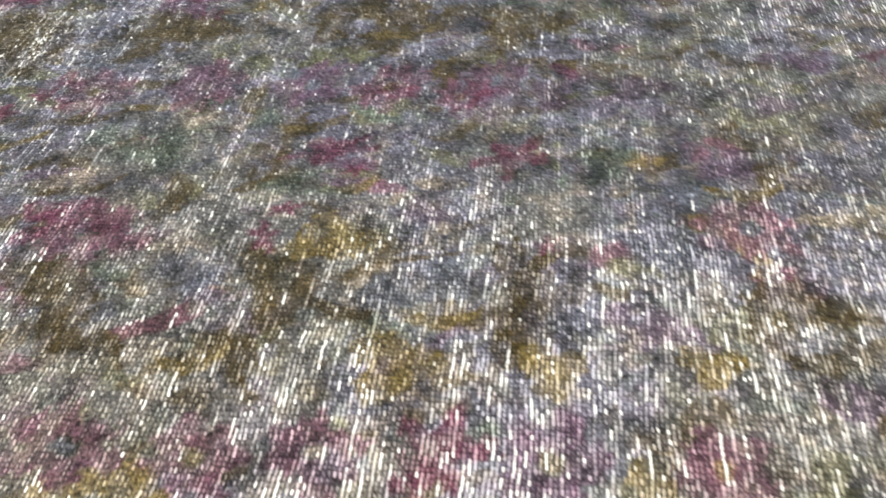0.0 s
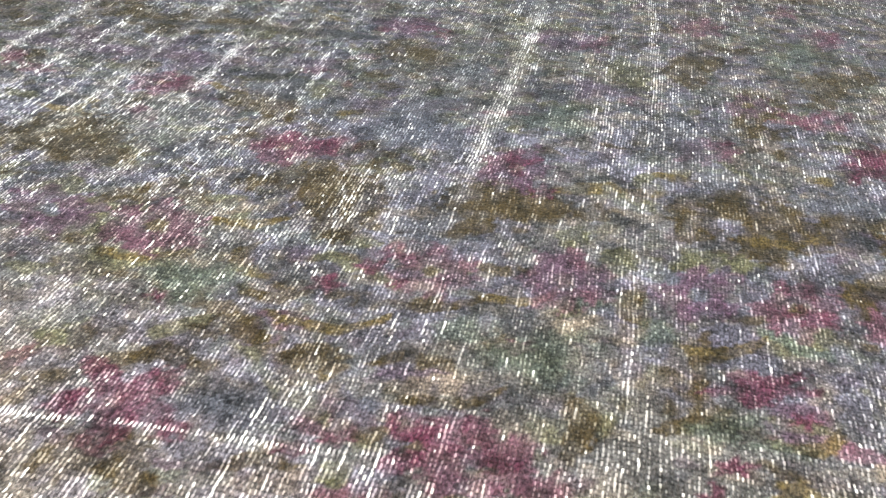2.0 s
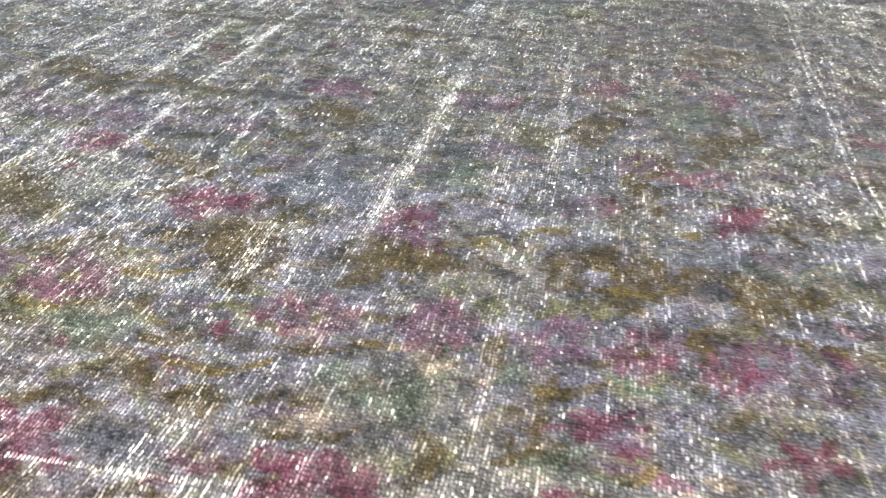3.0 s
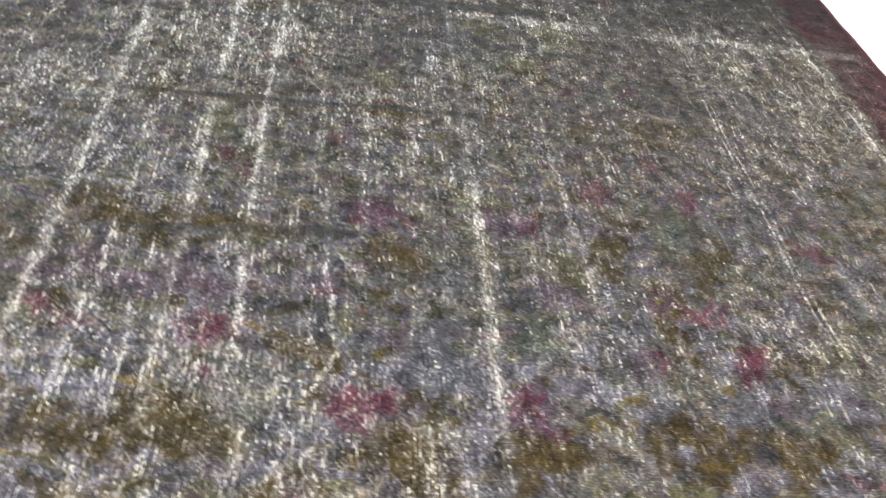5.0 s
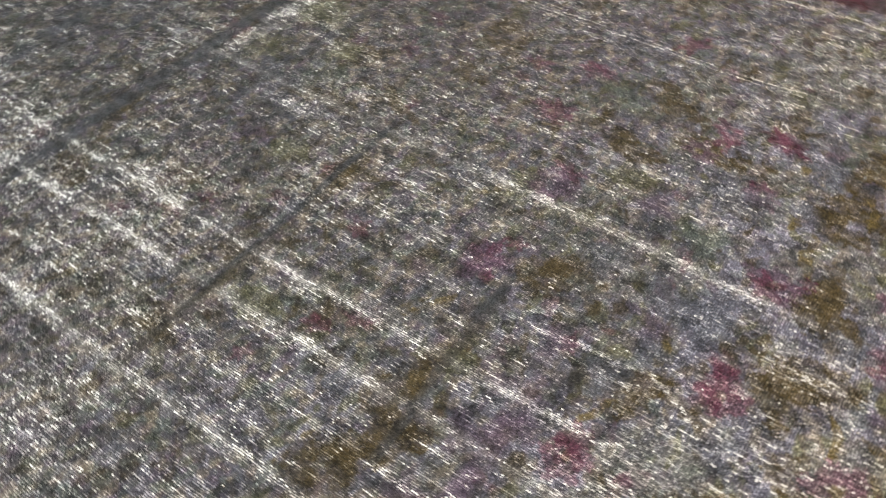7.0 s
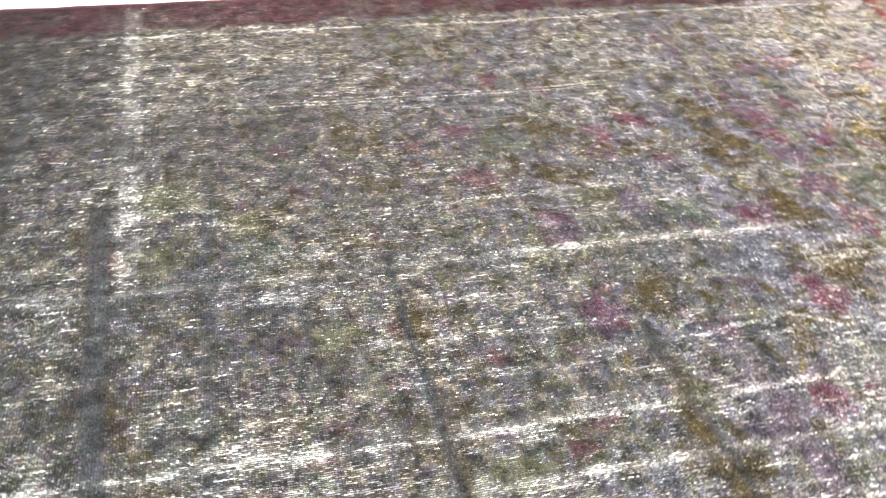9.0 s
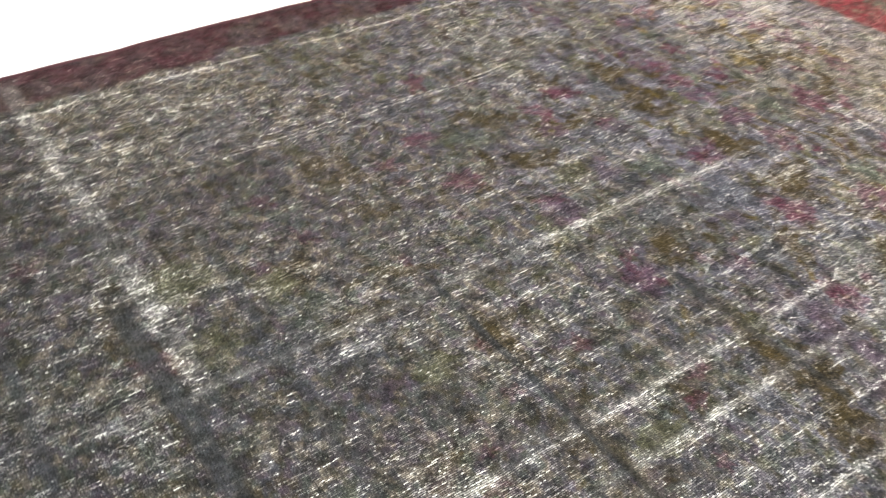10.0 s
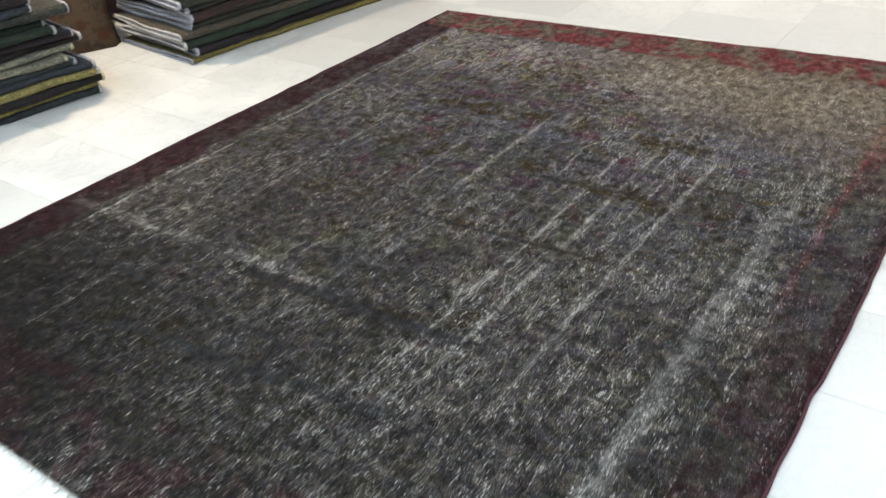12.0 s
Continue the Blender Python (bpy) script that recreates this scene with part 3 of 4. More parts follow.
figures("purple", [
    (1.22, -1.50, 0.040, 0.031, 1.3), (1.64, -1.48, 0.039, 0.034, -0.0), (2.04, -1.51, 0.054, 0.040, -0.6), (1.89, -1.51, 0.045, 0.028, 0.2),
    (1.34, -0.84, 0.014, 0.008, 0.2), (1.48, -0.99, 0.018, 0.015, -0.2), (1.77, -1.51, 0.027, 0.024, -0.3), (1.64, -1.77, 0.040, 0.022, 0.3),
    (0.80, -1.02, 0.040, 0.024, 1.1), (1.09, -1.96, 0.037, 0.029, 0.8), (1.21, -1.02, 0.044, 0.034, -0.5), (0.71, -1.03, 0.038, 0.028, 0.2),
    (0.92, -0.81, 0.031, 0.021, 0.0), (0.56, -1.00, 0.028, 0.020, 0.4), (1.96, -1.46, 0.045, 0.020, 0.1), (1.86, -1.47, 0.037, 0.025, 0.1),
    (1.27, -1.68, 0.039, 0.029, 0.6), (1.51, -1.36, 0.044, 0.032, 0.2), (1.82, -1.44, 0.039, 0.027, -1.2),
])
figures("purple", [
    (1.23, -2.67, 0.038, 0.025, 1.4), (0.83, -2.41, 0.080, 0.042, 0.2), (1.74, -2.34, 0.030, 0.019, 1.6), (1.54, -1.66, 0.034, 0.028, -1.0),
    (2.12, -1.47, 0.063, 0.029, -0.1), (1.57, -1.70, 0.051, 0.028, 0.1),
])
figures("green", [
    (1.22, -0.89, 0.050, 0.037, 0.4), (1.56, -0.92, 0.055, 0.037, 0.1), (1.26, -1.38, 0.058, 0.050, 1.0), (1.29, -0.91, 0.024, 0.020, -1.5),
    (1.12, -0.95, 0.025, 0.019, 0.7), (1.05, -0.84, 0.041, 0.022, -0.0), (0.74, -0.90, 0.031, 0.028, 0.4), (0.91, -1.74, 0.092, 0.036, 1.2),
    (1.25, -2.36, 0.077, 0.053, 0.6),
])
figures("blue", [
    (1.46, -1.30, 0.060, 0.059, -1.4), (1.45, -0.77, 0.045, 0.025, 0.2), (1.37, -1.07, 0.042, 0.040, 0.4), (1.65, -1.38, 0.048, 0.040, 0.1),
    (1.68, -1.17, 0.042, 0.035, -0.5), (1.06, -1.25, 0.036, 0.025, 0.7), (1.35, -0.79, 0.022, 0.019, 0.1), (1.41, -1.51, 0.051, 0.044, 0.5),
    (0.55, -2.25, 0.130, 0.055, 1.3), (0.69, -1.83, 0.094, 0.041, 1.3), (1.41, -1.29, 0.055, 0.044, 0.2), (1.34, -2.43, 0.081, 0.044, 1.3),
    (1.43, -1.37, 0.073, 0.044, 1.4), (0.91, -1.24, 0.056, 0.033, 0.3), (1.35, -1.87, 0.061, 0.047, 0.6), (1.57, -1.34, 0.039, 0.036, 0.8),
    (1.38, -2.62, 0.055, 0.034, 0.4), (1.40, -2.31, 0.092, 0.043, -1.5), (1.10, -1.38, 0.084, 0.051, -1.4),
])
figures("blue", [
    (1.29, -2.97, 0.065, 0.043, 0.7), (1.93, -2.18, 0.063, 0.032, -1.5), (1.92, -1.73, 0.041, 0.030, -1.3),
])
figures("gold", [
    (0.79, -0.63, 0.021, 0.020, 0.6), (0.92, -0.62, 0.034, 0.023, 0.0), (0.67, -0.64, 0.021, 0.017, 0.4), (1.01, -0.76, 0.030, 0.023, -0.1),
    (1.09, -0.50, 0.019, 0.011, -0.0), (0.72, -0.54, 0.021, 0.014, 1.4),
])
figures("lavender", [
    (0.92, -0.70, 0.055, 0.024, 0.1), (0.77, -0.68, 0.022, 0.019, 0.4), (1.12, -0.70, 0.033, 0.024, -0.3), (0.69, -0.76, 0.030, 0.022, 0.2),
])

# borders: wine red along the sides, rose with grey-green figures at the sandy end
ragged = 0.05 * (soft_noise(SHAPE, 40, 50, 41) - 0.5)
left_border = smooth(0.20, 0.17, GX + ragged + 0.03 * smooth(-2.4, -1.2, GY) - 0.05 * smooth(-2.2, -0.6, GY))
right_border = smooth(2.60, 2.63, GX + 1.6 * ragged)
far_border = smooth(-0.29, -0.26, GY + 1.4 * ragged)
near_border = smooth(-3.29, -3.33, GY + 1.4 * ragged)
break_up = smooth(0.36, 0.56, soft_noise(SHAPE, 34, 40, 42)) * (0.6 + 0.4 * rubbed_out)
lay("wine", left_border * (0.55 + 0.45 * break_up))
lay("wine", near_border * break_up * smooth(0.5, 0.6, soft_noise(SHAPE, 9, 11, 45, 2)), 0.7)
lay("wine", right_border * (0.06 + 0.62 * smooth(0.44, 0.60, soft_noise(SHAPE, 22, 26, 43, 4))) * (0.5 + 0.5 * rubbed_out))
lay("wine", smooth(2.74, 2.765, GX + 0.6 * ragged) * (0.4 + 0.5 * rubbed_out))
rose = far_border * smooth(0.34, 0.52, soft_noise(SHAPE, 40, 60, 44, 4)) * (0.7 + 0.3 * rubbed_out)
lay("beige", far_border, 0.6)
lay("rose", rose, 0.95)
lay("rose", right_border * smooth(-1.3, -0.7, GY) * break_up, 0.6)
lay("rose", smooth(2.575, 2.59, GX + 0.4 * ragged) * smooth(2.625, 2.61, GX + 0.4 * ragged) * smooth(-2.6, -1.2, GY) * (0.4 + 0.6 * rubbed_out), 0.45)
for x in (0.06, 0.34, 0.63, 0.98, 1.37, 1.70, 2.05, 2.42):
    motif("drab", [(x, -0.105 + rng.uniform(-0.015, 0.015), rng.uniform(0.07, 0.11), 0.042, rng.uniform(-0.1, 0.1))], 1.0)
for n in range(22):
    motif("faded", [(0.095 + rng.uniform(-0.02, 0.02), -0.35 - 0.15 * n, 0.042, 0.03, rng.uniform(-0.3, 0.3))], 1.6)
for n in range(11):
    motif("drab", [(2.70 + rng.uniform(-0.02, 0.02), -0.4 - 0.29 * n, 0.075, 0.05, 1.57 + rng.uniform(-0.3, 0.3))], 1.2)
wear -= 0.22 * np.maximum(left_border, 0.8 * far_border) + 0.10 * right_border + 0.08 * near_border
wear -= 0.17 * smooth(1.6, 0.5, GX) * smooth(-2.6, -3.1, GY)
wear += 0.05 * smooth(1.1, 1.6, GX) * smooth(2.6, 2.45, GX) * smooth(-2.0, -2.5, GY)
# colour darker still towards the near left corner
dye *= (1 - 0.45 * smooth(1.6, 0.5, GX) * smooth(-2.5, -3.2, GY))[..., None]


def streak(x, y0, y1, width, amount, lean=0.0):
    """A rubbed line along the warp, where the cotton shows."""
    global wear
    c = x + lean * (GY - y0) + 0.006 * np.sin(GY * 4.0 + x * 9)
    line = np.exp(-(((GX - c) / width) ** 2)) * smooth(y0 - 0.12, y0 + 0.05, GY) * smooth(y1 + 0.12, y1 - 0.05, GY)
    wear += 0.50 * amount * line * (0.55 + 0.9 * (soft_noise(SHAPE, 10, 60, int(x * 1000), 2) - 0.1))


for x, y0, y1, width, amount in ((1.015, -2.3, -1.4, 0.010, 0.34), (1.14, -2.35, -0.78, 0.010, 0.34), (1.34, -1.75, -1.1, 0.013, 0.55), (1.31, -1.0, -0.68, 0.014, 0.34), (1.38, -2.4, -1.8, 0.007, 0.26),
                                (1.455, -1.15, -0.9, 0.010, 0.30), (1.655, -2.6, -1.2, 0.008, 0.30), (1.78, -2.9, -1.2, 0.009, 0.42), (1.895, -2.85, -1.2, 0.009, 0.40), (1.94, -1.55, -1.2, 0.008, 0.3),
                                (2.015, -2.55, -1.2, 0.009, 0.36), (2.114, -2.85, -1.2, 0.011, 0.42), (2.465, -3.3, -1.25, 0.030, 0.22), (2.53, -2.3, -1.2, 0.05, 0.14), (2.25, -3.3, -2.3, 0.010, 0.3),
                                (2.34, -3.4, -2.5, 0.014, 0.26), (1.24, -3.3, -2.6, 0.008, 0.3), (2.60, -2.6, -1.5, 0.007, 0.26)):
    streak(x, y0, y1, width, amount)
lay("pale", np.exp(-(((GX - 2.465) / 0.032) ** 4)) * smooth(-3.45, -3.2, GY) * smooth(-1.2, -1.5, GY) * (0.5 + 0.5 * soft_noise(SHAPE, 30, 30, 78, 2)), 0.85)
for x in (1.34, 1.78, 1.895, 2.114):
    lay("pale", np.exp(-(((GX - x) / 0.012) ** 2)) * smooth(-2.9, -2.6, GY) * smooth(-1.05, -1.3, GY), 0.4)
# the one sharp line of bare warps that wavers down the whole field, and the pale guard line beside the border
bare_x = 0.662 + 0.010 * np.sin(GY * 3.1 + 1.0) + 0.004 * np.sin(GY * 11.0)
for off, amount in ((-0.007, 0.36), (0.007, 0.36)):
    wear += amount * np.exp(-(((GX - bare_x - off) / 0.0036) ** 2)) * smooth(-3.45, -3.2, GY) * smooth(-1.25, -1.5, GY) * (0.5 + soft_noise(SHAPE, 3, 26, 77, 2))
streak(0.232, -3.3, -0.45, 0.007, 0.75, 0.004)
for n in range(46):
    y0 = rng.uniform(-3.4, -0.9)
    streak(rng.uniform(0.25, 2.6), y0, y0 + rng.uniform(0.15, 0.8), rng.uniform(0.003, 0.008), rng.uniform(0.1, 0.3))


def weft(y, x0, x1, width, amount, name="", strength=0.7, slope=0.0):
    """A line or band across the rug: rubbed where amount is above 0, matted and dark where below."""
    global wear
    c = y + slope * (GX - x0) + 0.012 * (soft_noise(SHAPE, 12, 4, 71, 2) - 0.5)
    band = smooth(width, 0.4 * width, np.abs(GY - c)) * smooth(x0 - 0.05, x0 + 0.04, GX) * smooth(x1 + 0.05, x1 - 0.04, GX)
    band = band * (0.35 + 0.85 * soft_noise(SHAPE, 70, 60, 72, 2))
    wear += amount * band
    if name:
        lay(name, band, strength)


weft(-2.67, 0.05, 1.30, 0.032, 0.15, "pale", 0.35, 0.05)
weft(-2.68, 1.03, 1.95, 0.030, -0.30, "slate", 0.8, 0.06)
weft(-2.60, 0.60, 1.60, 0.010, 0.10, slope=0.02)
weft(-3.10, 0.9, 1.9, 0.030, -0.16, "slate", 0.8, 0.12)
weft(-2.09, 1.31, 2.10, 0.012, -0.24, "slate", 0.9, 0.05)
weft(-1.74, 1.31, 1.74, 0.008, -0.14, "slate", 0.7)
weft(-1.625, 1.57, 2.02, 0.014, -0.16, "slate", 0.8, 0.07)
weft(-1.62, 1.62, 2.30, 0.030, -0.06, "brown", 0.32)
weft(-2.05, 1.45, 2.2, 0.02, -0.06, "brown", 0.4)
weft(-0.742, 1.33, 1.62, 0.004, 0.5, slope=0.06)
weft(-1.46, 1.72, 2.10, 0.030, -0.06, "purple", 0.5)
weft(-2.45, 0.9, 2.2, 0.018, -0.10, "slate", 0.5)
weft(-2.90, 0.3, 1.4, 0.02, -0.12, "slate", 0.6)


def crease(x0, y0, x1, y1, width, amount, name=""):
    global wear
    dx, dy = x1 - x0, y1 - y0
    n = math.hypot(dx, dy)
    u, v = ((GX - x0) * dx + (GY - y0) * dy) / n, (-(GX - x0) * dy + (GY - y0) * dx) / n
    band = smooth(width, 0.3 * width, np.abs(v + 0.3 * warp_x)) * smooth(-0.01, 0.01, u) * smooth(n + 0.01, n - 0.01, u)
    wear += amount * band
    if name:
        lay(name, band, 0.85)


crease(1.66, -1.725, 1.585, -1.625, 0.006, 0.26)
crease(1.58, -1.620, 1.68, -1.630, 0.014, -0.3, "slate")
crease(1.635, -1.53, 1.605, -1.32, 0.009, 0.32)
crease(1.605, -1.32, 1.655, -1.23, 0.009, 0.32)

lift = (soft_noise(SHAPE, 9, 11, 51, 2) - 0.5) * 0.003
tufts = (np.random.default_rng(52).random(SHAPE) - 0.5) * 0.0016 + (soft_noise(SHAPE, 150, 180, 53, 2) - 0.5) * 0.003
edge_wave = 0.006 * (soft_noise((NY, 1), 1, 26, 54, 2) - 0.5)
edge_far = 0.008 * (soft_noise((1, NX), 22, 1, 55, 2) - 0.5)
VX = GX + edge_wave * 2 * (1 - 2 * GX / W)
SKEW = 0.065  # the sandy end is not quite square
VY = GY + edge_far * 2 * (GY + L) / L + SKEW * GX * smooth(-0.7, 0.0, GY)
rim = smooth(0, 0.010, np.minimum(np.minimum(GX, W - GX), np.minimum(-GY, GY + L)))
VZ = 0.002 + rim * (THICK - 0.002 + lift + tufts) - 0.0012 * np.clip(wear, 0, 1) * rim


def rug_pile():
    me = bpy.data.meshes.new("woven_face")
    n = NX * NY
    me.vertices.add(n)
    me.vertices.foreach_set("co", np.stack([VX, VY, VZ], -1).astype(np.float32).ravel())
    idx = np.arange(n).reshape(NY, NX)
    quads = np.stack([idx[:-1, :-1], idx[:-1, 1:], idx[1:, 1:], idx[1:, :-1]], -1).reshape(-1, 4)
    k = len(quads)
    me.loops.add(4 * k)
    me.loops.foreach_set("vertex_index", quads.astype(np.int32).ravel())
    me.polygons.add(k)
    me.polygons.foreach_set("loop_start", np.arange(0, 4 * k, 4, dtype=np.int32))
    me.polygons.foreach_set("use_smooth", np.ones(k, dtype=bool))
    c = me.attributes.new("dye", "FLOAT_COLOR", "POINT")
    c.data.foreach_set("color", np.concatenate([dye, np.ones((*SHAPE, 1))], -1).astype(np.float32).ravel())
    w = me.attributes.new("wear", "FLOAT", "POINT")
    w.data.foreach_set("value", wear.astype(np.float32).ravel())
    me.update(calc_edges=True)
    me.materials.append(RUG)
    return me


rug = tagged(new("rug"), "large worn overdyed grey, brown and wine red rug on tiles", "rug")
face = new("woven_face", rug_pile())
face.parent = rug


def selvedge(x, side):
    """The overcast cord along a long side, a little wavy like the edge itself."""
    bm = bmesh.new()
    rings = []
    for j in range(0, NY, 8):
        cx, cy = VX[j, 0 if x == 0 else NX - 1] + side * 0.002, VY[j, 0 if x == 0 else NX - 1]
        rings.append([bm.verts.new((cx + 0.005 * math.cos(a), cy, 0.0052 + 0.005 * math.sin(a))) for a in np.linspace(0, 2 * math.pi, 7)[:-1]])
    for p, q in zip(rings, rings[1:]):
        for i in range(6):
            bm.faces.new((p[i], p[(i + 1) % 6], q[(i + 1) % 6], q[i]))
    return bm


part("selvedge", selvedge(0, -1), SELVEDGE, rug, "dark wine overcast edge cord")
part("selvedge", selvedge(W, 1), SELVEDGE, rug, "dark wine overcast edge cord")


def fringe(y, sign, skew=0.0):
    """Short uneven cotton warp ends."""
    bm = bmesh.new()
    x = 0.01
    while x < W - 0.01:
        ln, w, lean = rng.uniform(0.004, 0.018) * rng.choice((0.5, 1, 1, 1.6)), rng.uniform(0.0008, 0.0016), rng.uniform(-0.5, 0.5)
        z = rng.uniform(0.0015, 0.004)
        base = [bm.verts.new((x + a, y + skew * x - sign * 0.004, zz)) for a, zz in ((-w, z), (w, z), (0, z + 0.002))]
        tip = [bm.verts.new((x + a + lean * ln, y + skew * x + sign * ln, zz)) for a, zz in ((-w * 0.6, 0.0008), (w * 0.6, 0.0008), (0, 0.0018))]
        for i in range(3):
            bm.faces.new((base[i], base[(i + 1) % 3], tip[(i + 1) % 3], tip[i]))
        bm.faces.new(tip)
        x += rng.uniform(0.003, 0.009)
    return bm


part("fringe", fringe(0.0, 1, SKEW), FRINGE, rug, "short frayed pale cotton fringe")
part("fringe", fringe(-L, -1), FRINGE, rug, "short frayed pale cotton fringe")


# ---- stacks of folded rugs ----
def hairpin(depth, height, thick, g, n=16):
    """Centre line (x, z) of a rug folded once, the fold towards +x: a flattened, lumpy loop with a slit."""
    r = height / 2 - thick / 2
    ph = [g.uniform(0, 6.3) for _ in range(4)]
    low, up = [], []
    for i in range(n + 1):
        u = i / n
        x = -depth + u * (depth - r)
        low.append((x, thick / 2 + 0.16 * height * (1 + math.sin(9 * u + ph[0])) * (1 - u)))
        gap = 0.32 * height * (0.5 + 0.5 * math.sin(11 * u + ph[1])) + 0.08 * height * math.sin(23 * u + ph[2])
        up.append((x - g.uniform(0, 0.004), height - thick / 2 - max(0.0, gap) * (1 - u) ** 0.6))
    loop = []
    for i in range(1, 9):
        a = -math.pi / 2 + math.pi * i / 9
        bulge = 1.0 + 0.10 * math.cos(a) + g.uniform(-0.08, 0.08)
        loop.append((-r + r * bulge * math.cos(a), height / 2 + r * math.sin(a)))
    return low + loop + up[::-1]


def ribbon(pts, thick, y0, y1, steps, wob, seed):
    """Sweeps the folded outline along y; the sides waver a little."""
    g = random.Random(seed)
    bm = bmesh.new()
    ph = [g.uniform(0, 6.3) for _ in range(4)]
    normals = []
    for i, p in enumerate(pts):
        a, b = pts[max(i - 1, 0)], pts[min(i + 1, len(pts) - 1)]
        d = Vector((b[0] - a[0], b[1] - a[1])).normalized()
        normals.append(Vector((d.y, -d.x)))
    rows = []
    for s in range(steps + 1):
        u = s / steps
        y = y0 + (y1 - y0) * u
        dx = wob * (math.sin(6 * u + ph[0]) + 0.5 * math.sin(17 * u + ph[1]) + 0.35 * math.sin(41 * u + ph[3]))
        dz = 0.2 * wob * math.sin(9 * u + ph[2]) + 0.14 * wob * math.sin(29 * u + ph[1])
        ring = []
        for side in (0.5, -0.5):
            order = range(len(pts)) if side > 0 else range(len(pts) - 1, -1, -1)
            for i in order:
                q = Vector(pts[i]) + normals[i] * (thick * side)
                ring.append(bm.verts.new((q.x + dx, y + 0.9 * wob * math.sin(6 * q.x + ph[3]), q.y + dz + g.uniform(-0.0022, 0.0022))))
        rows.append(ring)
    k = len(rows[0])
    for p, q in zip(rows, rows[1:]):
        for i in range(k):
            bm.faces.new((p[i], p[(i + 1) % k], q[(i + 1) % k], q[i]))
    half = k // 2
    for ring, flip in ((rows[0], False), (rows[-1], True)):
        for i in range(half - 1):
            f = (ring[i], ring[k - 1 - i], ring[k - 2 - i], ring[i + 1])
            bm.faces.new(f if not flip else f[::-1])
    bmesh.ops.recalc_face_normals(bm, faces=bm.faces)
    for f in bm.faces:
        f.smooth = True
    return bm


WOOLS = {
    "dark_blue_grey": ((0.0201, 0.0246, 0.0268), (0.0312, 0.0357, 0.0379)), "olive_yellow": ((0.13, 0.104, 0.026), (0.07, 0.062, 0.022)), "charcoal_brown": ((0.0125, 0.0098, 0.0098), (0.0223, 0.0134, 0.0134)),
    "straw_yellow": ((0.20, 0.168, 0.060), (0.13, 0.108, 0.040)), "slate_blue": ((0.0223, 0.0259, 0.0335), (0.0357, 0.0402, 0.0491)), "cream_grey": ((0.18, 0.168, 0.125), (0.09, 0.095, 0.07)),
    "dark_plum": ((0.0152, 0.0116, 0.0143), (0.0268, 0.0156, 0.0223)), "bottle_green": ((0.0125, 0.0215, 0.0134), (0.0268, 0.0402, 0.0246)), "mouse_grey": ((0.0335, 0.0335, 0.0290), (0.0223, 0.0268, 0.0223)),
    "moss_grey": ((0.0268, 0.0276, 0.0205), (0.0446, 0.0446, 0.0357)), "sand_grey": ((0.0558, 0.0469, 0.0335), (0.0357, 0.0312, 0.0223)), "brown_red": ((0.0246, 0.0170, 0.0143), (0.0625, 0.0134, 0.0156)),
}
WOOL = {k: folded_material(k + "_wool", *v) for k, v in WOOLS.items()}


def folded_rug(colour, x, y0, y1, z, depth, height, turn, seed, group, place, pale_end):
    """One folded rug: the pile, and the pale bound edge that shows at the end towards the room."""
    words = colour.replace("_", " ")
    top = tagged(new("folded_rug"), f"{words} folded wool rug {place}", "rug", group)
    g = random.Random(seed + 7)
    thick = height * 0.25
    edge = SELVEDGE if "dark" in group else g.choice((BINDING, BINDING_LILAC, BINDING_LILAC, BINDING_CREAM))
    e = y0 if pale_end < 0 else y1
    for inner in range(2 if height > 0.03 else 1):
        # the rug is doubled once more inside its outer fold
        pts = hairpin(depth, height, thick, g)
        if inner:
            pts = [(px * 0.97 - 0.45 * height, height * 0.5 + (pz - height * 0.5) * 0.42) for px, pz in pts]
        back = inner * g.uniform(0.0, 0.02) * (1 if pale_end < 0 else -1)
        part("folded_cloth", ribbon(pts, thick, y0 + back, y1 + back, 48, 0.012, seed), WOOL[colour], top)
        part("binding", ribbon(pts, thick * 1.22, e - 0.008 + back, e + 0.008 + back, 1, 0.012, seed), edge, top, "pale cotton binding of the cut edge")
    top.matrix_basis = pose(x, 0, z, 0, 0, turn)
    return top


def stack(colours, heights, x, y, length, depth, turn, end, group, seed):
    """Folded rugs one on another, ends and folds not quite in line. end: which end shows its bindings (-1: towards -y)."""
    g = random.Random(seed)
    z = 0.001
    back = {1: 0.02, 4: 0.04, 5: 0.08, 6: 0.14, 7: 0.09, 8: 0.03, 9: 0.08, 10: 0.18, 11: 0.18, 12: 0.08}
    for i, (c, h) in enumerate(zip(colours, heights)):
        out = g.uniform(-0.035, 0.03)
        slide = g.uniform(-0.05, 0.05) * (0.3 if end > 0 else 1.0) - (back.get(i, 0.24 if i > 12 else 0.0) if end > 0 else 0.0)
        a, b = (0.0 + slide, length + slide) if end < 0 else (-length + slide, 0.0 + slide)
        ob = folded_rug(c, 0, a, b, 0, depth + g.uniform(-0.05, 0.03), h, 0, seed + i, group, "at the bottom of a stack" if i == 0 else "lying in a stack", end)
        ob.matrix_basis = pose(x, y, z, 0, 0, turn) @ pose(out, 0, 0)
        z += h + 0.0015


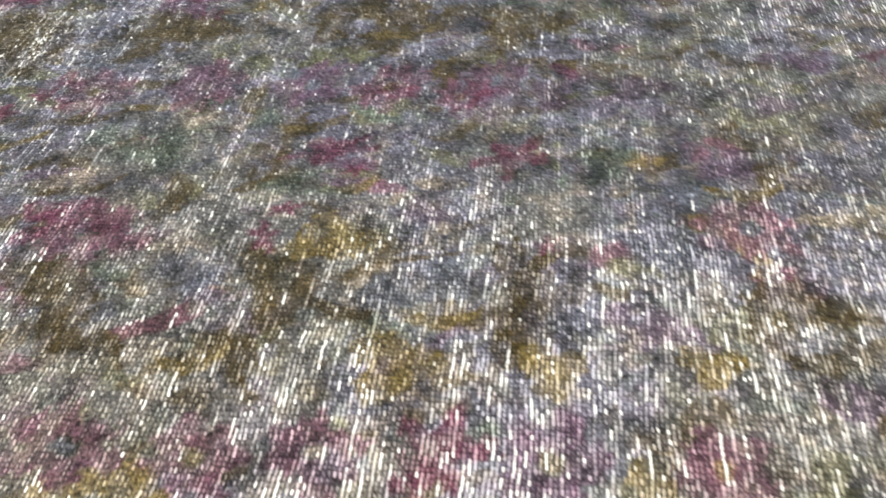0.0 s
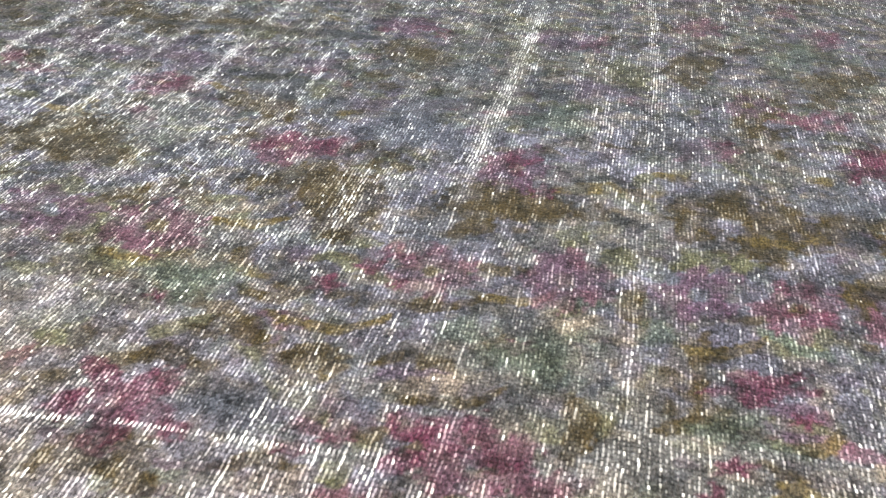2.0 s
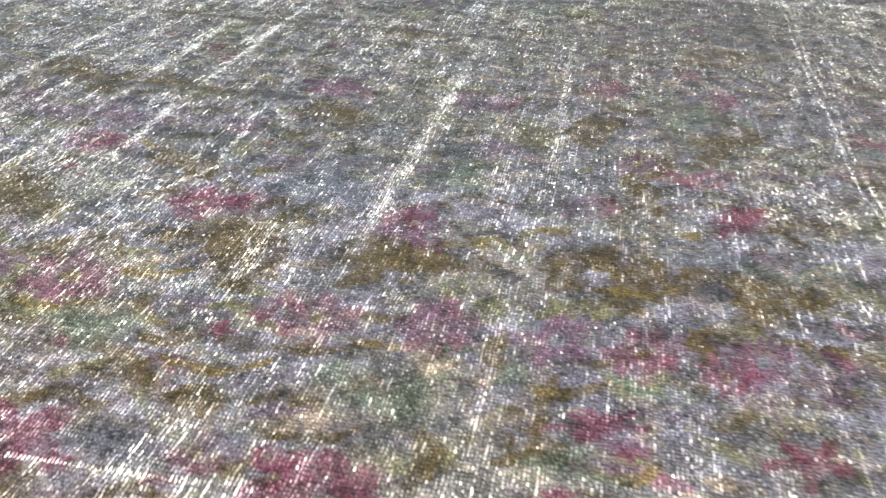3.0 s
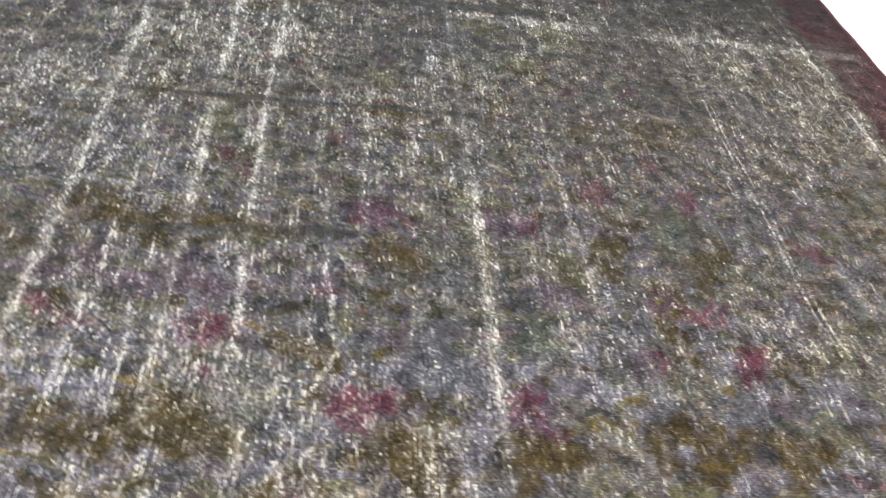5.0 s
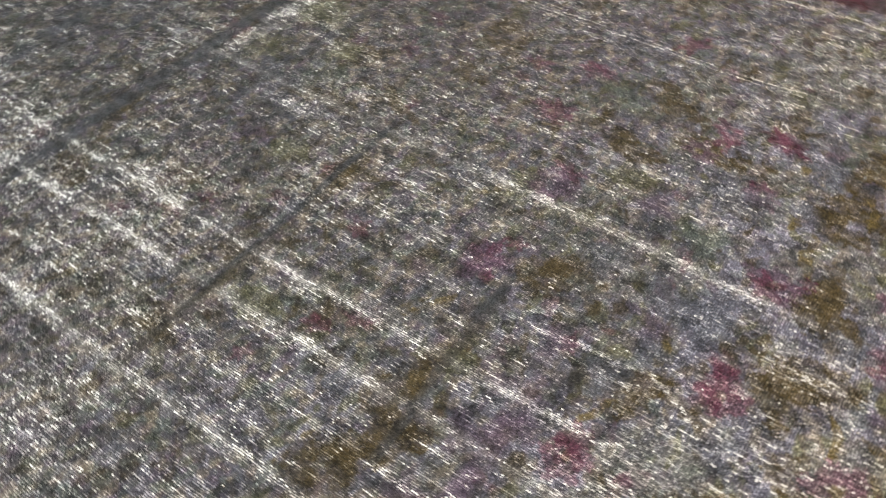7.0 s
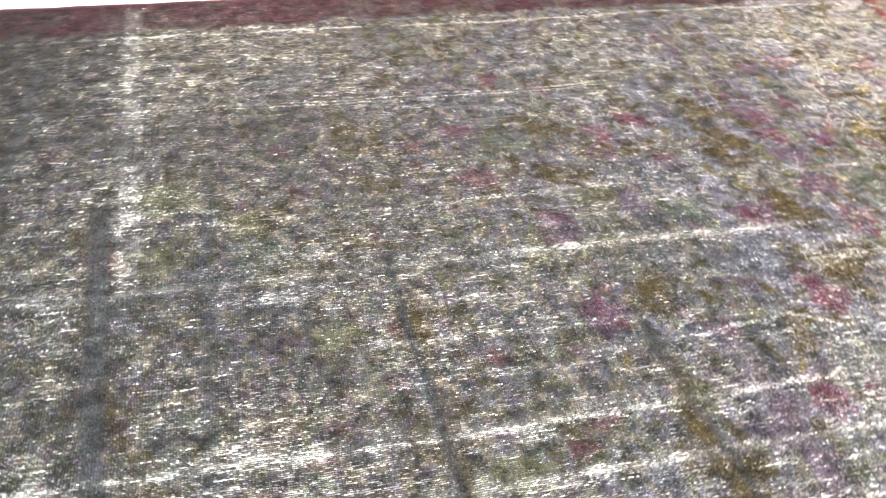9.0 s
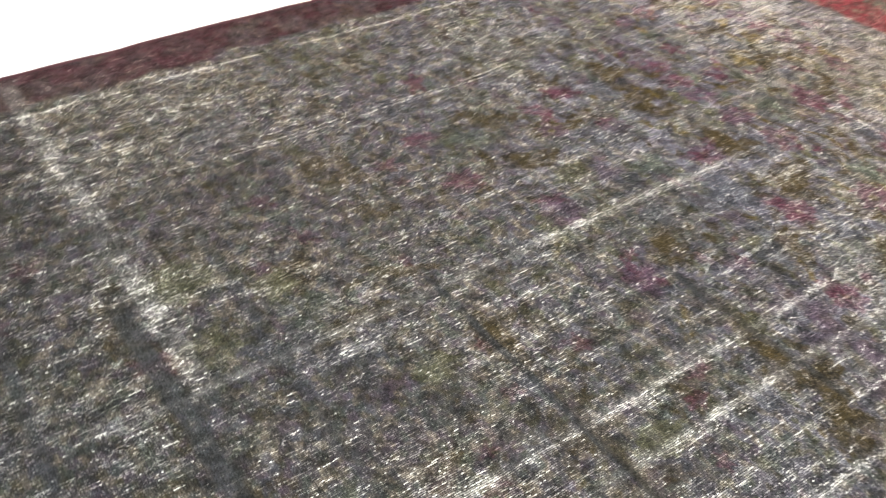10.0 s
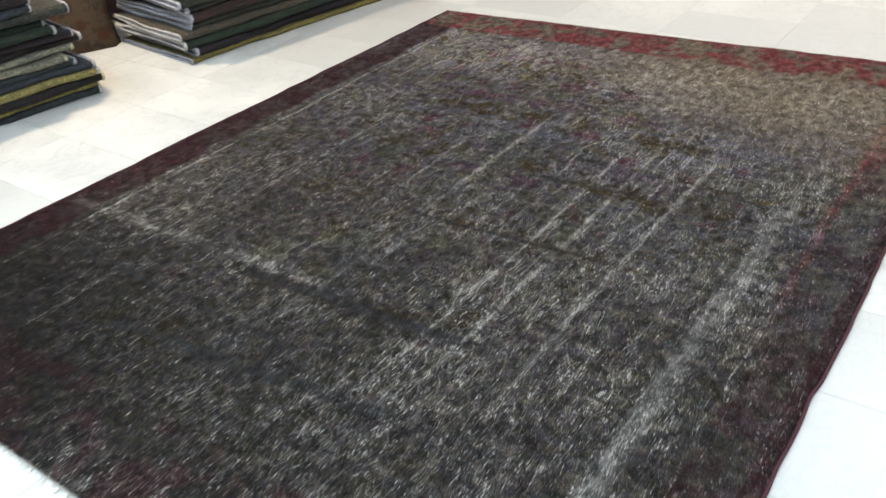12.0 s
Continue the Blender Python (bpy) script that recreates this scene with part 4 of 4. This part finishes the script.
stack(["olive_yellow", "dark_plum", "bottle_green", "sand_grey", "moss_grey", "brown_red", "mouse_grey", "moss_grey", "cream_grey", "dark_blue_grey", "brown_red", "mouse_grey", "moss_grey", "sand_grey", "dark_plum", "mouse_grey", "slate_blue", "moss_grey"],
      [0.026, 0.056, 0.044, 0.042, 0.040, 0.048, 0.042, 0.040, 0.044, 0.040, 0.044, 0.040, 0.046, 0.046, 0.046, 0.046, 0.046, 0.046], -0.765, -1.36, 1.9, 0.80, -8, -1, "stack of folded rugs beside the rug", 300)
stack(["dark_blue_grey", "olive_yellow", "charcoal_brown", "straw_yellow", "slate_blue", "dark_blue_grey", "cream_grey", "cream_grey", "charcoal_brown", "dark_plum", "bottle_green", "bottle_green", "mouse_grey", "slate_blue", "charcoal_brown", "mouse_grey", "bottle_green", "dark_plum", "slate_blue"],
      [0.046, 0.018, 0.044, 0.036, 0.034, 0.032, 0.028, 0.030, 0.036, 0.040, 0.036, 0.036, 0.050, 0.038, 0.038, 0.040, 0.040, 0.044, 0.044], -0.88, -1.87, 1.7, 0.80, -10, 1, "stack of folded rugs by the wall", 400)


# dark stack added to fill the black gap behind the other two
stack(["charcoal_brown", "dark_plum", "charcoal_brown", "dark_blue_grey", "charcoal_brown", "dark_plum", "mouse_grey", "charcoal_brown", "dark_plum", "charcoal_brown", "dark_blue_grey", "charcoal_brown", "dark_plum", "charcoal_brown"],
      [0.05, 0.05, 0.046, 0.05, 0.05, 0.046, 0.05, 0.05, 0.05, 0.05, 0.05, 0.05, 0.05, 0.05], -1.58, -1.12, 1.6, 0.7, -8, -1, "stack of dark folded rugs", 500)


# ---- a figured rug folded over on its edge, between the stacks ----
def standing_rug():
    """A thick folded bundle set on its edge, leaning back a little; outline along the face, then round the back."""
    bm = bmesh.new()
    rows = []
    outline = [(0.0, 0.0), (0.12, 0.015), (0.3, 0.025), (0.5, 0.01), (0.7, 0.02), (0.9, 0.0), (0.92, -0.13), (0.6, -0.16), (0.3, -0.15), (0.0, -0.16), (-0.03, -0.08)]
    for i in range(17):
        u = i / 16
        rows.append([bm.verts.new((a + 0.05 * u + 0.012 * math.sin(9 * u + 5 * a), d - 0.07 * u + 0.012 * math.sin(7 * u + 4 * a), 0.82 * u)) for a, d in outline])
    k = len(outline)
    for p, q in zip(rows, rows[1:]):
        for i in range(k):
            bm.faces.new((p[i], p[(i + 1) % k], q[(i + 1) % k], q[i]))
    bm.faces.new(rows[0][::-1])
    bm.faces.new(rows[-1])
    bmesh.ops.recalc_face_normals(bm, faces=bm.faces)
    for f in bm.faces:
        f.smooth = True
    return bm


bundle = tagged(part("standing_rug", standing_rug(), FIGURED), "tan rug bundle with rust and dark figures standing on edge", "rug")
bundle.matrix_basis = pose(-1.47, -1.36, 0.001, 0, 0, 236)

# ---- beyond the far end: a thin grey sheet on the tiles, and the black foot of a stand ----
sheet_bm = bmesh.new()
box(sheet_bm, -0.9, 0.9, -0.55, 0.55, 0.0, 0.005, 0.0015)
grey_sheet = tagged(part("floor_sheet", sheet_bm, GREY_SHEET), "thin grey sheet lying on the stone tiles", "mat")
grey_sheet.matrix_basis = pose(2.16, 2.05, 0.001, 0, 0, -7)


def lathe(profile, n=28):
    bm = bmesh.new()
    rings = [[bm.verts.new((r * math.cos(2 * math.pi * i / n), r * math.sin(2 * math.pi * i / n), z)) for i in range(n)] for r, z in profile]
    for p, q in zip(rings, rings[1:]):
        for i in range(n):
            bm.faces.new((p[i], p[(i + 1) % n], q[(i + 1) % n], q[i]))
    bm.faces.new(rings[0][::-1])
    bm.faces.new(rings[-1])
    for f in bm.faces:
        f.smooth = True
    return bm


stand = tagged(new("display_stand"), "black metal display stand foot on the grey sheet", "stand")
stand.matrix_basis = pose(1.53, 1.83, 0.007)
part("foot", lathe([(0.085, 0.0), (0.09, 0.008), (0.085, 0.022), (0.05, 0.032), (0.02, 0.04)]), BLACK, stand)
part("pole", lathe([(0.014, 0.03), (0.014, 1.2), (0.012, 1.21)]), BLACK, stand)


# ---- frames of the unseen, added ceiling lights ----
def panel_frame(x, y, sx, sy):
    light = tagged(new("unseen_ceiling_light"), "unseen flush white framed ceiling light, added to light the room", "light", "ceiling lights")
    bm = bmesh.new()
    t = 0.04
    box(bm, x - sx / 2 - t, x + sx / 2 + t, y - sy / 2 - t, y - sy / 2, 2.975, 3.0)
    box(bm, x - sx / 2 - t, x + sx / 2 + t, y + sy / 2, y + sy / 2 + t, 2.975, 3.0)
    box(bm, x - sx / 2 - t, x - sx / 2, y - sy / 2, y + sy / 2, 2.975, 3.0)
    box(bm, x + sx / 2, x + sx / 2 + t, y - sy / 2, y + sy / 2, 2.975, 3.0)
    part("frame", bm, TRIM, light)


for px, py, sx, sy in ((-1.7, -3.1, 1.2, 0.6), (1.4, -3.1, 1.2, 0.6), (4.0, -3.1, 1.2, 0.6), (1.4, -6.2, 1.2, 0.6), (4.0, -6.2, 1.2, 0.6), (-1.7, -6.2, 1.2, 0.6), (-1.38, -1.9, 0.14, 0.14), (3.0, 1.0, 0.7, 0.7), (0.6, 1.7, 0.7, 0.7)):
    panel_frame(px, py, sx, sy)

# ---- floor tiles, 0.62 x 0.41 m, thin joints ----
TX, TY, GAP = 0.62, 0.41, 0.0018
tile_bm = bmesh.new()
box(tile_bm, -TX / 2 + GAP / 2, TX / 2 - GAP / 2, -TY / 2 + GAP / 2, TY / 2 - GAP / 2, -0.012, 0.0, 0.0008)
tile_mesh = mesh_of("tile", tile_bm)
tile_mesh.materials.append(MARBLE)
ix0, ix1 = math.floor((X0 + 0.57) / TX), math.ceil((X1 + 0.57) / TX)
iy0, iy1 = math.floor((Y0 + 2.72) / TY), math.ceil((Y1 + 2.72) / TY)
for i in range(ix0, ix1):
    for j in range(iy0, iy1):
        cx, cy = -0.57 + (i + 0.5) * TX, -2.72 + (j + 0.5) * TY
        tile = new("tile", tile_mesh)
        tile.parent = floor
        tile.matrix_basis = pose(cx, cy, rng.uniform(-0.0002, 0.0))
